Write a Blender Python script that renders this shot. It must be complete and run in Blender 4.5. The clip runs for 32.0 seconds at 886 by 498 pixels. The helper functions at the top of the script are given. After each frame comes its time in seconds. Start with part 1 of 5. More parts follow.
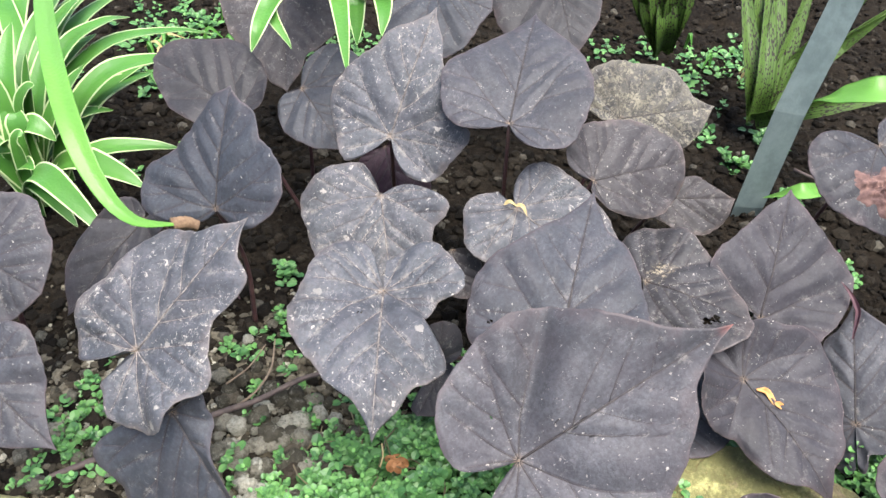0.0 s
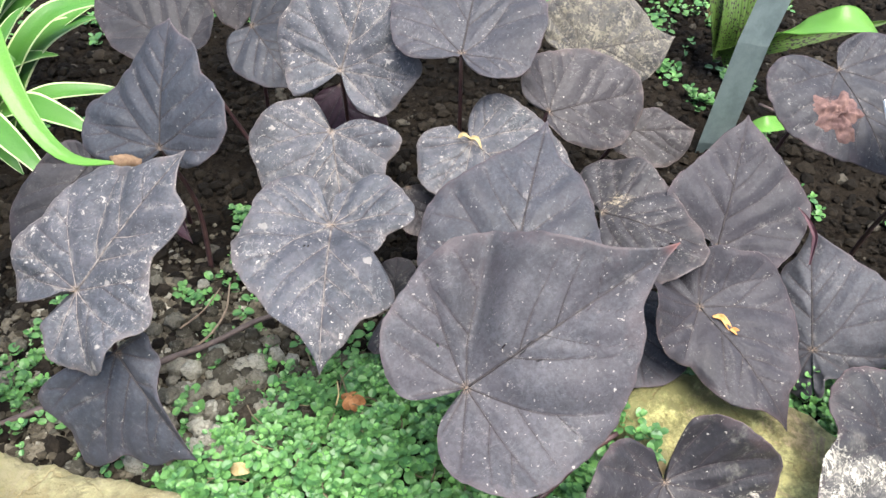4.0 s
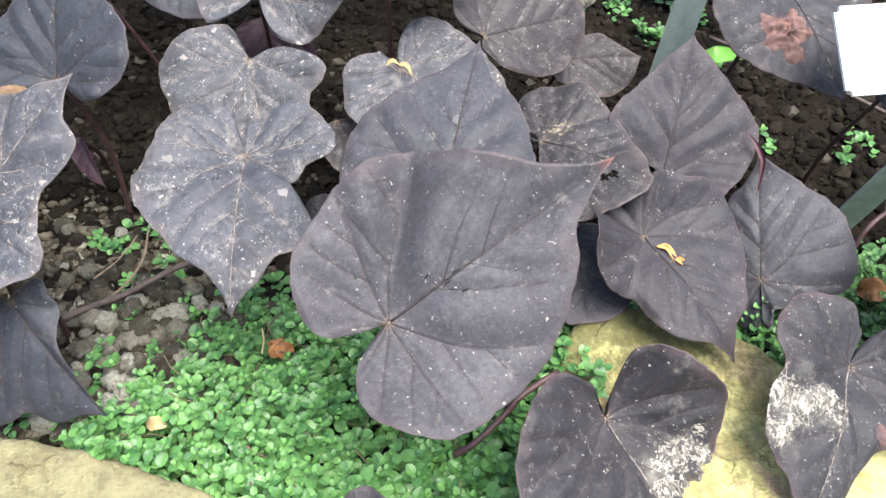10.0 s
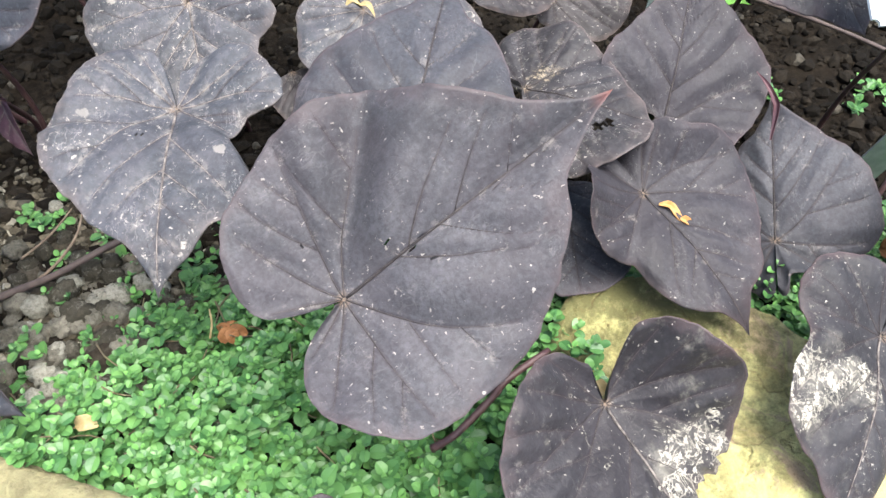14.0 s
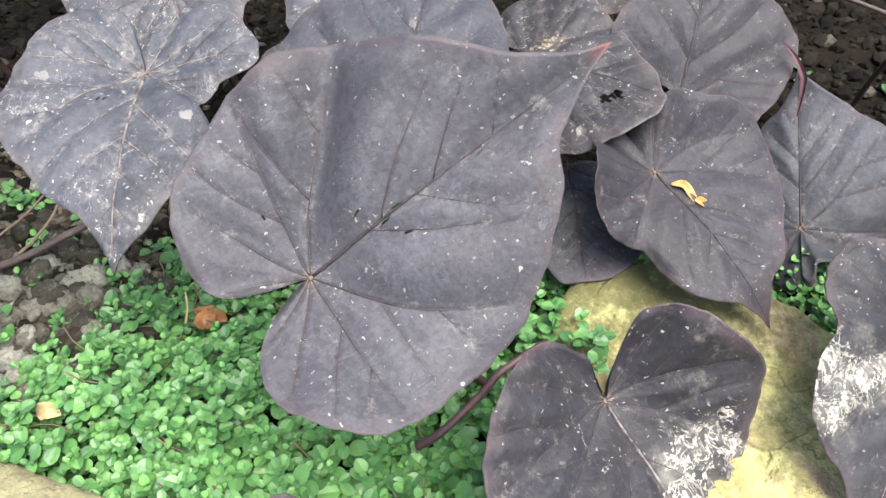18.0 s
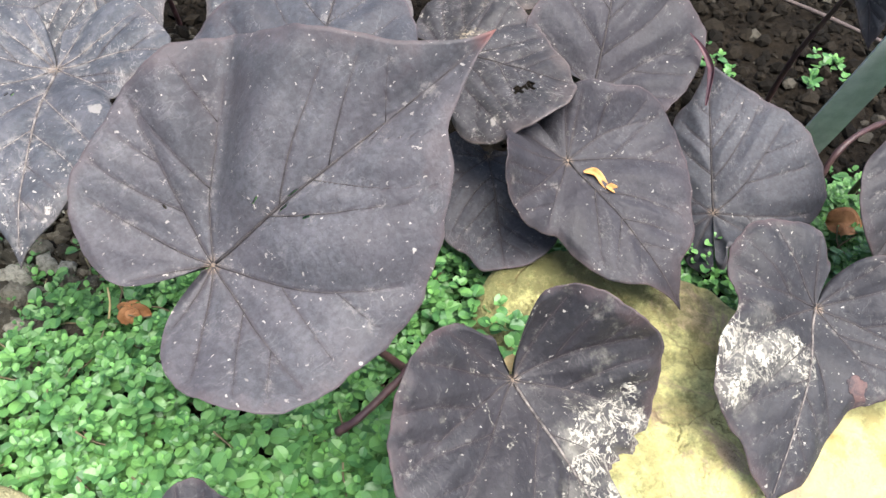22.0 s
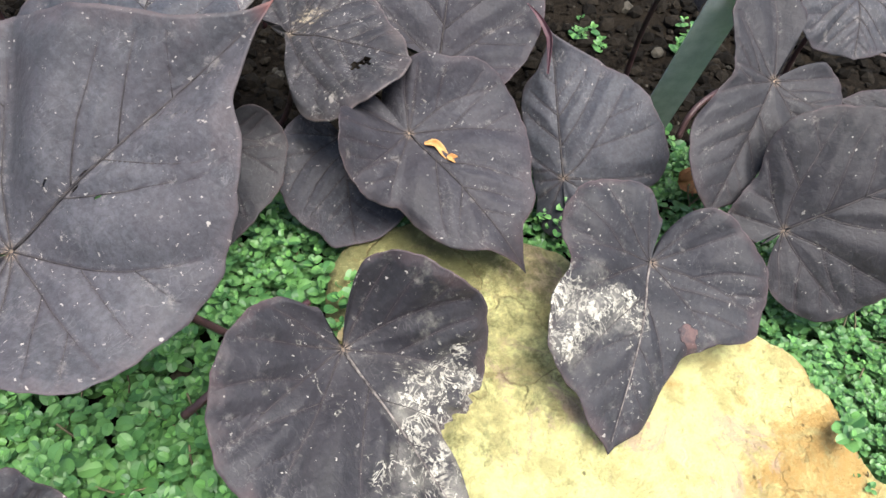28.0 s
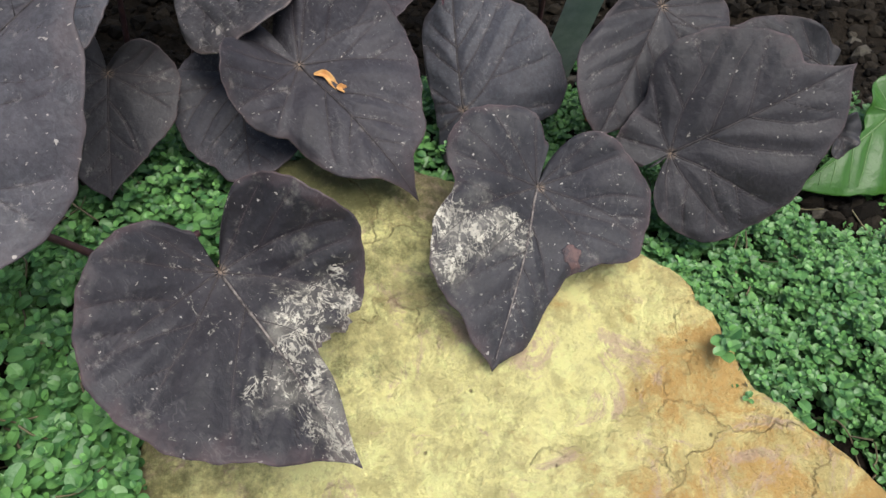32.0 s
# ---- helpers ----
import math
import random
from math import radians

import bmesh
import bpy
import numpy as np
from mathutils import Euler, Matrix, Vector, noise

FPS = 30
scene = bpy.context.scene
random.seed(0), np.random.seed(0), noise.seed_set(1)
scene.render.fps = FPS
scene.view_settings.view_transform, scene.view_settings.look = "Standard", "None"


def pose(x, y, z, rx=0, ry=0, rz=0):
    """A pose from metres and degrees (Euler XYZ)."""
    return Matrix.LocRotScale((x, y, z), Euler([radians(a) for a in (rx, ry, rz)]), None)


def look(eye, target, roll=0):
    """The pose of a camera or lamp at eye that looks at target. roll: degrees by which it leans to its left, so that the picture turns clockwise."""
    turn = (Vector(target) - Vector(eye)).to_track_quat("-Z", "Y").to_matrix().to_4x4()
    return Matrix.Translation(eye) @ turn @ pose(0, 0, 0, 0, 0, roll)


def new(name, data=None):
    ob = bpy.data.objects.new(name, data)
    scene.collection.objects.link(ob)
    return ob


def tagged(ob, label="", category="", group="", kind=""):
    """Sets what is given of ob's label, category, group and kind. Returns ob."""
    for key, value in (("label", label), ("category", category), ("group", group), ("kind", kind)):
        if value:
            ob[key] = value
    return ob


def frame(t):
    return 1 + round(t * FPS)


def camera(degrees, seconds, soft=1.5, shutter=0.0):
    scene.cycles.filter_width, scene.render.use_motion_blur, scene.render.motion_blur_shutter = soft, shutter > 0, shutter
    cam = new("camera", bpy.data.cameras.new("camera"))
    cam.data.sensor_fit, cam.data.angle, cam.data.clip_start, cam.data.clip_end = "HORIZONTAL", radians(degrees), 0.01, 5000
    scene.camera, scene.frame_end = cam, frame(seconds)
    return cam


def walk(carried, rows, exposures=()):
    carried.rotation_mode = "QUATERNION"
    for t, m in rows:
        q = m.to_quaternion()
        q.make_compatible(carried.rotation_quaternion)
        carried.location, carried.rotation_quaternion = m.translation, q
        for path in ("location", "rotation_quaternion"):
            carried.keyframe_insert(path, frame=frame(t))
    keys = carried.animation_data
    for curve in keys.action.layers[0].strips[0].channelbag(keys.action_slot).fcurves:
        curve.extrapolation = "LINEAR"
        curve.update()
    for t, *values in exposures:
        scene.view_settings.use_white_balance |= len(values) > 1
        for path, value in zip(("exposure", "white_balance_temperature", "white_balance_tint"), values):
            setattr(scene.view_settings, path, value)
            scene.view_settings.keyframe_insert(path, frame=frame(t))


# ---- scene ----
cam = camera(59.9, 32.0)
METRES, EYE, TILT, LEAN, TURN = 0.26, 0.40, -44.0, 0.0, 0.0
ROWS = [
    (0.0, 0.0, 0.0, 0.0, 0.0, 0.0, -0.0),
    (0.5, 0.0106, 0.0095, -0.003, -0.17, -0.12, 0.35),
    (1.0, 0.0199, 0.028, -0.0086, -0.35, -0.43, 0.27),
    (1.5, 0.0225, 0.0272, -0.0182, -0.47, -0.84, 0.5),
    (2.0, 0.0239, 0.0258, -0.0191, -0.58, -1.36, 0.44),
    (2.5, 0.0287, 0.0195, -0.028, -0.65, -1.81, 0.24),
    (3.0, 0.0353, 0.0161, -0.0367, -0.81, -2.24, 0.82),
    (3.5, 0.0524, 0.0245, -0.0454, -1.15, -2.64, 1.16),
    (5.5, 0.0667, 0.0405, -0.0707, -1.66, -4.12, 1.69),
    (6.0, 0.0751, 0.0395, -0.0882, -1.94, -4.41, 1.91),
    (6.5, 0.076, 0.0516, -0.09, -2.18, -4.64, 2.23),
    (7.0, 0.0795, 0.0684, -0.1024, -2.42, -4.75, 2.37),
    (7.5, 0.0932, 0.0887, -0.1003, -2.5, -4.87, 2.3),
    (8.0, 0.1122, 0.1046, -0.0983, -2.61, -4.94, 2.43),
    (8.5, 0.1178, 0.1102, -0.0997, -2.87, -5.17, 2.77),
    (9.0, 0.1236, 0.1118, -0.1075, -3.25, -5.4, 2.87),
    (9.5, 0.1288, 0.1144, -0.1078, -3.68, -5.71, 2.86),
    (10.0, 0.1242, 0.122, -0.1138, -4.07, -5.91, 2.62),
    (10.5, 0.1295, 0.144, -0.1223, -4.34, -6.07, 2.4),
    (11.0, 0.1327, 0.1608, -0.126, -4.59, -6.3, 2.57),
    (11.5, 0.1364, 0.186, -0.1291, -4.81, -6.42, 3.02),
    (12.0, 0.1332, 0.2012, -0.1329, -5.06, -6.58, 3.35),
    (12.5, 0.1465, 0.2362, -0.1417, -5.19, -6.92, 3.54),
    (13.0, 0.1592, 0.2594, -0.1438, -5.3, -7.27, 3.88),
    (13.5, 0.1625, 0.2781, -0.1478, -5.18, -7.52, 4.0),
    (14.0, 0.1637, 0.2953, -0.1526, -4.98, -7.74, 3.96),
    (14.5, 0.1608, 0.3186, -0.1595, -4.75, -7.85, 3.8),
    (16.5, 0.1842, 0.3758, -0.1745, -3.31, -8.1, 3.86),
    (17.0, 0.1838, 0.3748, -0.1787, -3.0, -8.01, 3.51),
    (17.5, 0.1985, 0.3776, -0.1854, -2.93, -7.86, 3.29),
    (18.0, 0.2155, 0.3807, -0.1927, -3.1, -7.74, 3.51),
    (18.5, 0.2214, 0.3799, -0.1953, -3.35, -7.68, 3.85),
    (19.0, 0.2211, 0.3759, -0.1989, -3.63, -7.64, 3.96),
    (19.5, 0.2317, 0.3783, -0.2036, -3.92, -7.62, 3.94),
    (20.0, 0.2512, 0.3772, -0.2017, -4.18, -7.65, 3.69),
    (20.5, 0.2572, 0.3778, -0.2029, -4.48, -7.68, 3.8),
    (21.0, 0.2611, 0.3688, -0.2136, -4.88, -7.8, 4.24),
    (21.5, 0.2725, 0.3615, -0.2179, -5.24, -7.83, 4.53),
    (22.0, 0.2831, 0.3501, -0.2136, -5.65, -7.73, 4.37),
    (22.5, 0.287, 0.3445, -0.2108, -6.08, -7.6, 4.54),
    (23.0, 0.2977, 0.3455, -0.2134, -6.54, -7.39, 5.01),
    (23.5, 0.3104, 0.3468, -0.215, -6.9, -7.25, 5.3),
    (24.0, 0.3172, 0.3444, -0.222, -7.29, -7.21, 5.4),
    (24.5, 0.336, 0.3413, -0.2287, -7.62, -7.38, 5.21),
    (25.0, 0.3386, 0.3362, -0.2354, -7.99, -7.6, 5.46),
    (25.5, 0.3529, 0.33, -0.2394, -8.38, -7.88, 6.11),
    (27.5, 0.4238, 0.3169, -0.2468, -9.49, -8.64, 6.84),
    (28.0, 0.4303, 0.313, -0.2526, -9.85, -8.81, 7.3),
    (28.5, 0.4478, 0.2928, -0.2691, -10.02, -9.04, 7.24),
    (29.0, 0.4634, 0.283, -0.2823, -10.2, -9.36, 6.85),
    (29.5, 0.4862, 0.285, -0.2904, -10.44, -9.66, 6.9),
    (30.0, 0.5041, 0.2869, -0.2974, -10.69, -10.04, 7.27),
    (30.5, 0.5168, 0.2788, -0.3084, -10.88, -10.47, 7.69),
    (31.0, 0.526, 0.2627, -0.3173, -11.05, -11.01, 7.96),
    (31.5, 0.537, 0.26, -0.3192, -11.22, -11.43, 8.16),
    (32.0, 0.55, 0.2621, -0.3213, -11.44, -11.68, 8.48),
]
EXPOSURES = [(0.0, 1.30), (14.0, 1.30), (22, 1.27), (25, 1.15), (28.0, 0.95), (30.0, 0.72), (31.0, 0.48), (32.0, 0.20)]
walk(cam, [(t, pose(0, 0, EYE, TILT, LEAN, TURN) @ pose(METRES * x, METRES * y, METRES * z, 90 + pitch, roll, yaw)) for t, x, y, z, yaw, pitch, roll in ROWS], EXPOSURES)

# ---- light: a bright overcast sky through a glasshouse roof, with a broad soft sun ----
SUN_FROM = Vector((0.20, -0.25, 0.95)).normalized()
world = bpy.data.worlds.new("sky")
scene.world = world
world.use_nodes = True
wn = world.node_tree
wn.nodes.clear()
sky = wn.nodes.new("ShaderNodeTexSky")
sky.sky_type = "NISHITA"
sky.sun_disc = False
sky.sun_elevation = math.asin(SUN_FROM.z)
sky.sun_rotation = math.atan2(SUN_FROM.x, SUN_FROM.y)
sky.air_density, sky.dust_density, sky.ozone_density = 1.0, 4.0, 1.0
sky_bg = wn.nodes.new("ShaderNodeBackground")
sky_bg.inputs["Strength"].default_value = 0.15
wn.links.new(sky.outputs[0], sky_bg.inputs["Color"])
wn.links.new(sky_bg.outputs[0], wn.nodes.new("ShaderNodeOutputWorld").inputs["Surface"])
sun = new("sun", bpy.data.lights.new("sun", "SUN"))
sun.data.energy, sun.data.angle, sun.data.color = 3.5, radians(42), (1.0, 0.98, 0.95)
sun.matrix_world = look(SUN_FROM * 5, (0, 0, 0))

# ---- materials ----
class Nodes:
    """Short hand for a node material."""

    def __init__(self, name, rough=0.6, spec=0.5):
        self.mat = bpy.data.materials.new(name)
        self.mat.use_nodes = True
        self.tree = self.mat.node_tree
        self.tree.nodes.clear()
        self.out = self.add("ShaderNodeOutputMaterial")
        self.bsdf = self.add("ShaderNodeBsdfPrincipled")
        self.put(self.bsdf, "Roughness", rough)
        self.put(self.bsdf, "Specular IOR Level", spec)
        self.tree.links.new(self.bsdf.outputs[0], self.out.inputs[0])

    def add(self, kind, **props):
        n = self.tree.nodes.new(kind)
        for k, v in props.items():
            setattr(n, k, v)
        return n

    def put(self, node, socket, value):
        s = node.inputs[socket]
        if isinstance(value, bpy.types.NodeSocket):
            self.tree.links.new(value, s)
        else:
            s.default_value = value

    def math(self, op, a, b=0.0, c=None, clamp=False):
        n = self.add("ShaderNodeMath", operation=op, use_clamp=clamp)
        self.put(n, 0, a)
        self.put(n, 1, b)
        if c is not None:
            self.put(n, 2, c)
        return n.outputs[0]

    def ramp(self, value, lo, hi):
        """0 at lo, 1 at hi, smoothly."""
        n = self.add("ShaderNodeMapRange", interpolation_type="SMOOTHSTEP")
        for s, v in (("Value", value), ("From Min", lo), ("From Max", hi)):
            self.put(n, s, v)
        return n.outputs[0]

    def mix(self, fac, a, b, mode="MIX"):
        n = self.add("ShaderNodeMix", data_type="RGBA", blend_type=mode)
        self.put(n, 0, fac)
        for s, v in ((6, a), (7, b)):
            self.put(n, s, (*v, 1) if isinstance(v, tuple) and len(v) == 3 else v)
        return n.outputs[2]

    def coords(self, shift=True):
        """Object coordinates, moved by the object's own random number."""
        c = self.add("ShaderNodeTexCoord").outputs["Object"]
        if not shift:
            return c
        n = self.add("ShaderNodeVectorMath", operation="ADD")
        self.put(n, 0, c)
        self.put(n, 1, self.math("MULTIPLY", self.add("ShaderNodeObjectInfo").outputs["Random"], 7.0))
        return n.outputs[0]

    def noise(self, co, scale, detail=3.0, rough=0.55, warp=0.0):
        n = self.add("ShaderNodeTexNoise")
        for s, v in (("Vector", co), ("Scale", scale), ("Detail", detail), ("Roughness", rough), ("Distortion", warp)):
            self.put(n, s, v)
        return n.outputs[0]

    def voronoi(self, co, scale, feature="F1"):
        n = self.add("ShaderNodeTexVoronoi", feature=feature)
        self.put(n, "Vector", co)
        self.put(n, "Scale", scale)
        return n

    def bump(self, height, strength, distance, below=None):
        n = self.add("ShaderNodeBump")
        self.put(n, "Height", height)
        self.put(n, "Strength", strength)
        self.put(n, "Distance", distance)
        if below is not None:
            self.put(n, "Normal", below)
        return n.outputs[0]

    def done(self, color, normal=None, rough=None):
        self.put(self.bsdf, "Base Color", color)
        if normal is not None:
            self.put(self.bsdf, "Normal", normal)
        if rough is not None:
            self.put(self.bsdf, "Roughness", rough)
        return self.mat


def wav_co(m, co):
    """Coordinates bent a little, so that cells lose their straight sides."""
    w = m.add("ShaderNodeTexNoise")
    m.put(w, "Vector", co)
    m.put(w, "Scale", 160.0)
    out = m.add("ShaderNodeVectorMath", operation="MULTIPLY_ADD")
    m.put(out, 0, w.outputs["Color"])
    m.put(out, 1, (0.006, 0.006, 0.006))
    m.put(out, 2, co)
    return out.outputs[0]


def leaf_material(name, tint=(0.0405, 0.0405, 0.0470), specks=0.5, film=0.25, rim=(0.085, 0.050, 0.050), rim_amount=0.35, red_tip=0.0, crust=None, crust_tone=(0.56, 0.53, 0.44), scar=None, vein=(0.022, 0.014, 0.017)):
    """A dark heart-shaped leaf: palmate veins in the blade's own flat coordinates, dust film, pale specks, a reddish rim.
    crust, scar: centre and radius in those coordinates (tenths of a metre) of a whitish crust and of a withered pink patch."""
    m = Nodes(name, 0.6, 0.32)
    tint = (tint[0] * 0.955, tint[1], tint[2] * 0.99)
    co = m.coords()
    uv = m.add("ShaderNodeUVMap", uv_map="blade").outputs[0]
    wob = m.add("ShaderNodeTexNoise")
    m.put(wob, "Vector", co)
    m.put(wob, "Scale", 55.0)
    sub = m.add("ShaderNodeVectorMath", operation="SUBTRACT")
    m.put(sub, 0, wob.outputs["Color"])
    m.put(sub, 1, (0.5, 0.5, 0.5))
    wav = m.add("ShaderNodeVectorMath", operation="MULTIPLY_ADD")
    m.put(wav, 0, sub.outputs[0])
    m.put(wav, 1, (0.05, 0.05, 0.0))
    m.put(wav, 2, uv)
    sep = m.add("ShaderNodeSeparateXYZ")
    m.put(sep, 0, wav.outputs[0])
    x, y = sep.outputs[0], sep.outputs[1]
    r = m.math("SQRT", m.math("ADD", m.math("MULTIPLY", x, x), m.math("MULTIPLY", y, y)))
    near = m.add("ShaderNodeAttribute", attribute_name="vein").outputs["Fac"]
    veins = m.ramp(near, 0.012, 0.001)
    fine = m.math("MULTIPLY", m.ramp(m.voronoi(wav_co(m, co), 190.0, "DISTANCE_TO_EDGE").outputs["Distance"], 0.09, 0.0), 0.13)
    net = m.voronoi(co, 260.0, "DISTANCE_TO_EDGE").outputs["Distance"]
    big, mid, grain = m.noise(co, 16.0, 3.0), m.noise(co, 85.0, 5.0, 0.65), m.noise(co, 900.0, 2.0)
    dark, light = tuple(v * 0.72 for v in tint), tuple(v * 1.28 for v in tint)
    col = m.mix(m.ramp(big, 0.35, 0.65), dark, light)
    col = m.mix(m.math("MULTIPLY", m.ramp(mid, 0.38, 0.70), 0.45), col, tuple(v * 1.5 for v in tint))
    col = m.mix(m.math("MULTIPLY", m.ramp(grain, 0.4, 0.7), 0.36), col, tuple(v * 0.6 for v in tint))
    pores = m.noise(co, 430.0, 5.0, 0.72)
    col = m.mix(m.math("MULTIPLY", m.ramp(pores, 0.46, 0.62), 0.50), col, tuple(v * 0.55 for v in tint))
    col = m.mix(m.math("MULTIPLY", m.ramp(pores, 0.46, 0.34), 0.40), col, tuple(v * 1.7 for v in tint))
    col = m.mix(m.math("MULTIPLY", m.math("MAXIMUM", veins, fine), 0.42), col, vein)
    rimv = m.add("ShaderNodeAttribute", attribute_name="rim").outputs["Fac"]
    edge = m.math("MULTIPLY", m.ramp(m.math("ADD", rimv, m.math("MULTIPLY", m.math("SUBTRACT", mid, 0.5), 0.6)), 0.88, 1.06), rim_amount)
    col = m.mix(edge, col, rim)
    hem = m.math("MULTIPLY", m.ramp(rimv, 0.978, 0.998), m.ramp(mid, 0.30, 0.62))
    col = m.mix(m.math("MULTIPLY", hem, 0.5), col, tuple(0.035 + 0.9 * v for v in rim))
    tone = m.noise(co, 45.0, 5.0, 0.7, 0.6)
    col = m.mix(m.math("MULTIPLY", m.ramp(tone, 0.40, 0.60), 0.22), col, (tint[0] * 1.16, tint[1] * 0.94, tint[2] * 0.98))
    film_mask = m.math("MULTIPLY", m.math("ADD", m.math("MULTIPLY", m.ramp(m.noise(co, 38.0, 7.0, 0.75, 1.2), 0.36, 0.78), 0.55), m.math("MULTIPLY", m.ramp(m.noise(co, 150.0, 6.0, 0.75, 0.8), 0.40, 0.72), 0.45)), 0.45 * film)
    col = m.mix(film_mask, col, (0.23, 0.215, 0.235))
    streaks = m.add("ShaderNodeMapping")
    m.put(streaks, "Vector", co)
    m.put(streaks, "Rotation", (0.0, 0.0, 0.6))
    m.put(streaks, "Scale", (0.6, 1.5, 1.0))
    worm = m.math("ABSOLUTE", m.math("SUBTRACT", m.noise(streaks.outputs[0], 80.0, 3.0, 0.65, 0.3), 0.5))
    scratch = m.math("MULTIPLY", m.ramp(worm, 0.016, 0.004), m.ramp(m.noise(co, 75.0, 4.0, 0.7), 0.50, 0.62))
    worm2 = m.math("ABSOLUTE", m.math("SUBTRACT", m.noise(streaks.outputs[0], 190.0, 3.0, 0.7, 0.4), 0.5))
    scratch2 = m.math("MULTIPLY", m.ramp(worm2, 0.020, 0.006), m.ramp(m.noise(co, 60.0, 3.0), 0.56, 0.64))
    scratch = m.math("MAXIMUM", m.math("MULTIPLY", scratch, 0.04 + 0.26 * film), m.math("MULTIPLY", scratch2, 0.03 + 0.45 * film))
    col = m.mix(scratch, col, (0.30, 0.285, 0.28))
    jag = m.add("ShaderNodeVectorMath", operation="MULTIPLY_ADD")
    frayed = m.add("ShaderNodeTexNoise")
    m.put(frayed, "Vector", co)
    m.put(frayed, "Scale", 420.0)
    m.put(frayed, "Detail", 3.0)
    m.put(jag, 0, frayed.outputs["Color"])
    m.put(jag, 1, (0.0032, 0.0032, 0.0032))
    m.put(jag, 2, co)
    where = m.noise(co, 28.0, 3.0)
    flecks = m.ramp(m.math("ADD", m.noise(co, 300.0, 6.0, 0.78, 0.5), m.math("MULTIPLY", m.math("SUBTRACT", where, 0.5), 0.30)), 0.708 - 0.075 * specks, 0.752 - 0.075 * specks)
    pale = m.math("MULTIPLY", flecks, 0.85)
    for sx, sy, turn, most, share in ((74.0, 46.0, 0.7, 0.20, 0.34), (50.0, 84.0, -0.3, 0.20, 0.34)):
        lay = m.add("ShaderNodeMapping")
        m.put(lay, "Vector", jag.outputs[0])
        m.put(lay, "Rotation", (0.0, 0.0, turn))
        m.put(lay, "Scale", (sx * 10, sy * 10, 150.0))
        spk = m.voronoi(lay.outputs[0], 1.0)
        rnd = m.add("ShaderNodeSeparateColor")
        m.put(rnd, 0, spk.outputs["Color"])
        size = m.math("MULTIPLY", m.math("POWER", rnd.outputs[0], 3.0), most)
        dots = m.ramp(m.math("SUBTRACT", m.math("ADD", spk.outputs["Distance"], m.math("MULTIPLY", grain, 0.3)), size), 0.24, 0.18)
        dots = m.math("MULTIPLY", dots, m.math("LESS_THAN", rnd.outputs[1], specks * share))
        pale = m.math("MAXIMUM", pale, m.math("MULTIPLY", dots, m.math("ADD", 0.3, m.math("MULTIPLY", rnd.outputs[2], 0.7))))
    dusty = m.math("MULTIPLY", m.ramp(near, 0.030, 0.004), m.ramp(m.noise(co, 190.0, 6.0, 0.8), 0.56 - 0.12 * film, 0.68 - 0.12 * film))
    pale = m.math("MAXIMUM", pale, m.math("MULTIPLY", dusty, 0.26 + 0.10 * film))
    blot = m.voronoi(jag.outputs[0], 105.0)
    pick = m.add("ShaderNodeSeparateColor")
    m.put(pick, 0, blot.outputs["Color"])
    spot_r = m.math("MULTIPLY", m.math("POWER", pick.outputs[0], 2.5), 0.20)
    blots = m.math("MULTIPLY", m.ramp(m.math("SUBTRACT", m.math("ADD", blot.outputs["Distance"], m.math("MULTIPLY", m.noise(co, 260.0, 4.0, 0.7), 0.34)), spot_r), 0.25, 0.17), m.math("LESS_THAN", pick.outputs[1], 1.3 * max(0.0, film - 0.3)))
    pale = m.math("MAXIMUM", pale, m.math("MULTIPLY", blots, m.math("ADD", 0.35, m.math("MULTIPLY", pick.outputs[2], 0.6))))
    mould = m.math("MULTIPLY", m.ramp(m.noise(co, 85.0, 8.0, 0.8, 0.8), 0.53, 0.66), m.ramp(where, 0.42, 0.60))
    pale = m.math("MAXIMUM", pale, m.math("MULTIPLY", mould, 0.20 * film))
    col = m.mix(m.math("MULTIPLY", pale, 0.8), col, m.mix(mid, (0.44, 0.42, 0.39), (0.31, 0.275, 0.225)))
    if red_tip:
        point = m.math("MULTIPLY", m.ramp(x, red_tip, red_tip + 0.12), m.ramp(mid, 0.2, 0.6))
        col = m.mix(m.math("MULTIPLY", point, 0.75), col, (0.17, 0.060, 0.050))
    star = m.math("MULTIPLY", m.ramp(r, 0.032, 0.004), m.math("ADD", m.math("MULTIPLY", veins, 0.5), 0.15))
    col = m.mix(star, col, (0.26, 0.19, 0.13))
    height = m.math("ADD", m.math("MULTIPLY", net, 0.9), m.math("MULTIPLY", grain, 0.25))
    height = m.math("SUBTRACT", height, m.math("MULTIPLY", m.math("MAXIMUM", veins, fine), 0.8))
    rough = m.math("ADD", 0.54, m.math("MULTIPLY", mid, 0.16))

    roam = m.add("ShaderNodeTexNoise")
    m.put(roam, "Vector", co)
    m.put(roam, "Scale", 42.0)
    m.put(roam, "Detail", 5.0)
    stray = m.add("ShaderNodeVectorMath", operation="MULTIPLY_ADD")
    m.put(stray, 0, roam.outputs["Color"])
    m.put(stray, 1, (0.30, 0.30, 0.0))
    m.put(stray, 2, uv)
    back = m.add("ShaderNodeVectorMath", operation="SUBTRACT")
    m.put(back, 0, stray.outputs[0])
    m.put(back, 1, (0.15, 0.15, 0.0))

    def patch(spot):
        (cx, cy), rad = spot
        d = m.add("ShaderNodeVectorMath", operation="DISTANCE")
        m.put(d, 0, back.outputs[0])
        m.put(d, 1, (cx, cy, 0.0))
        return m.ramp(d.outputs["Value"], rad, rad * 0.25)

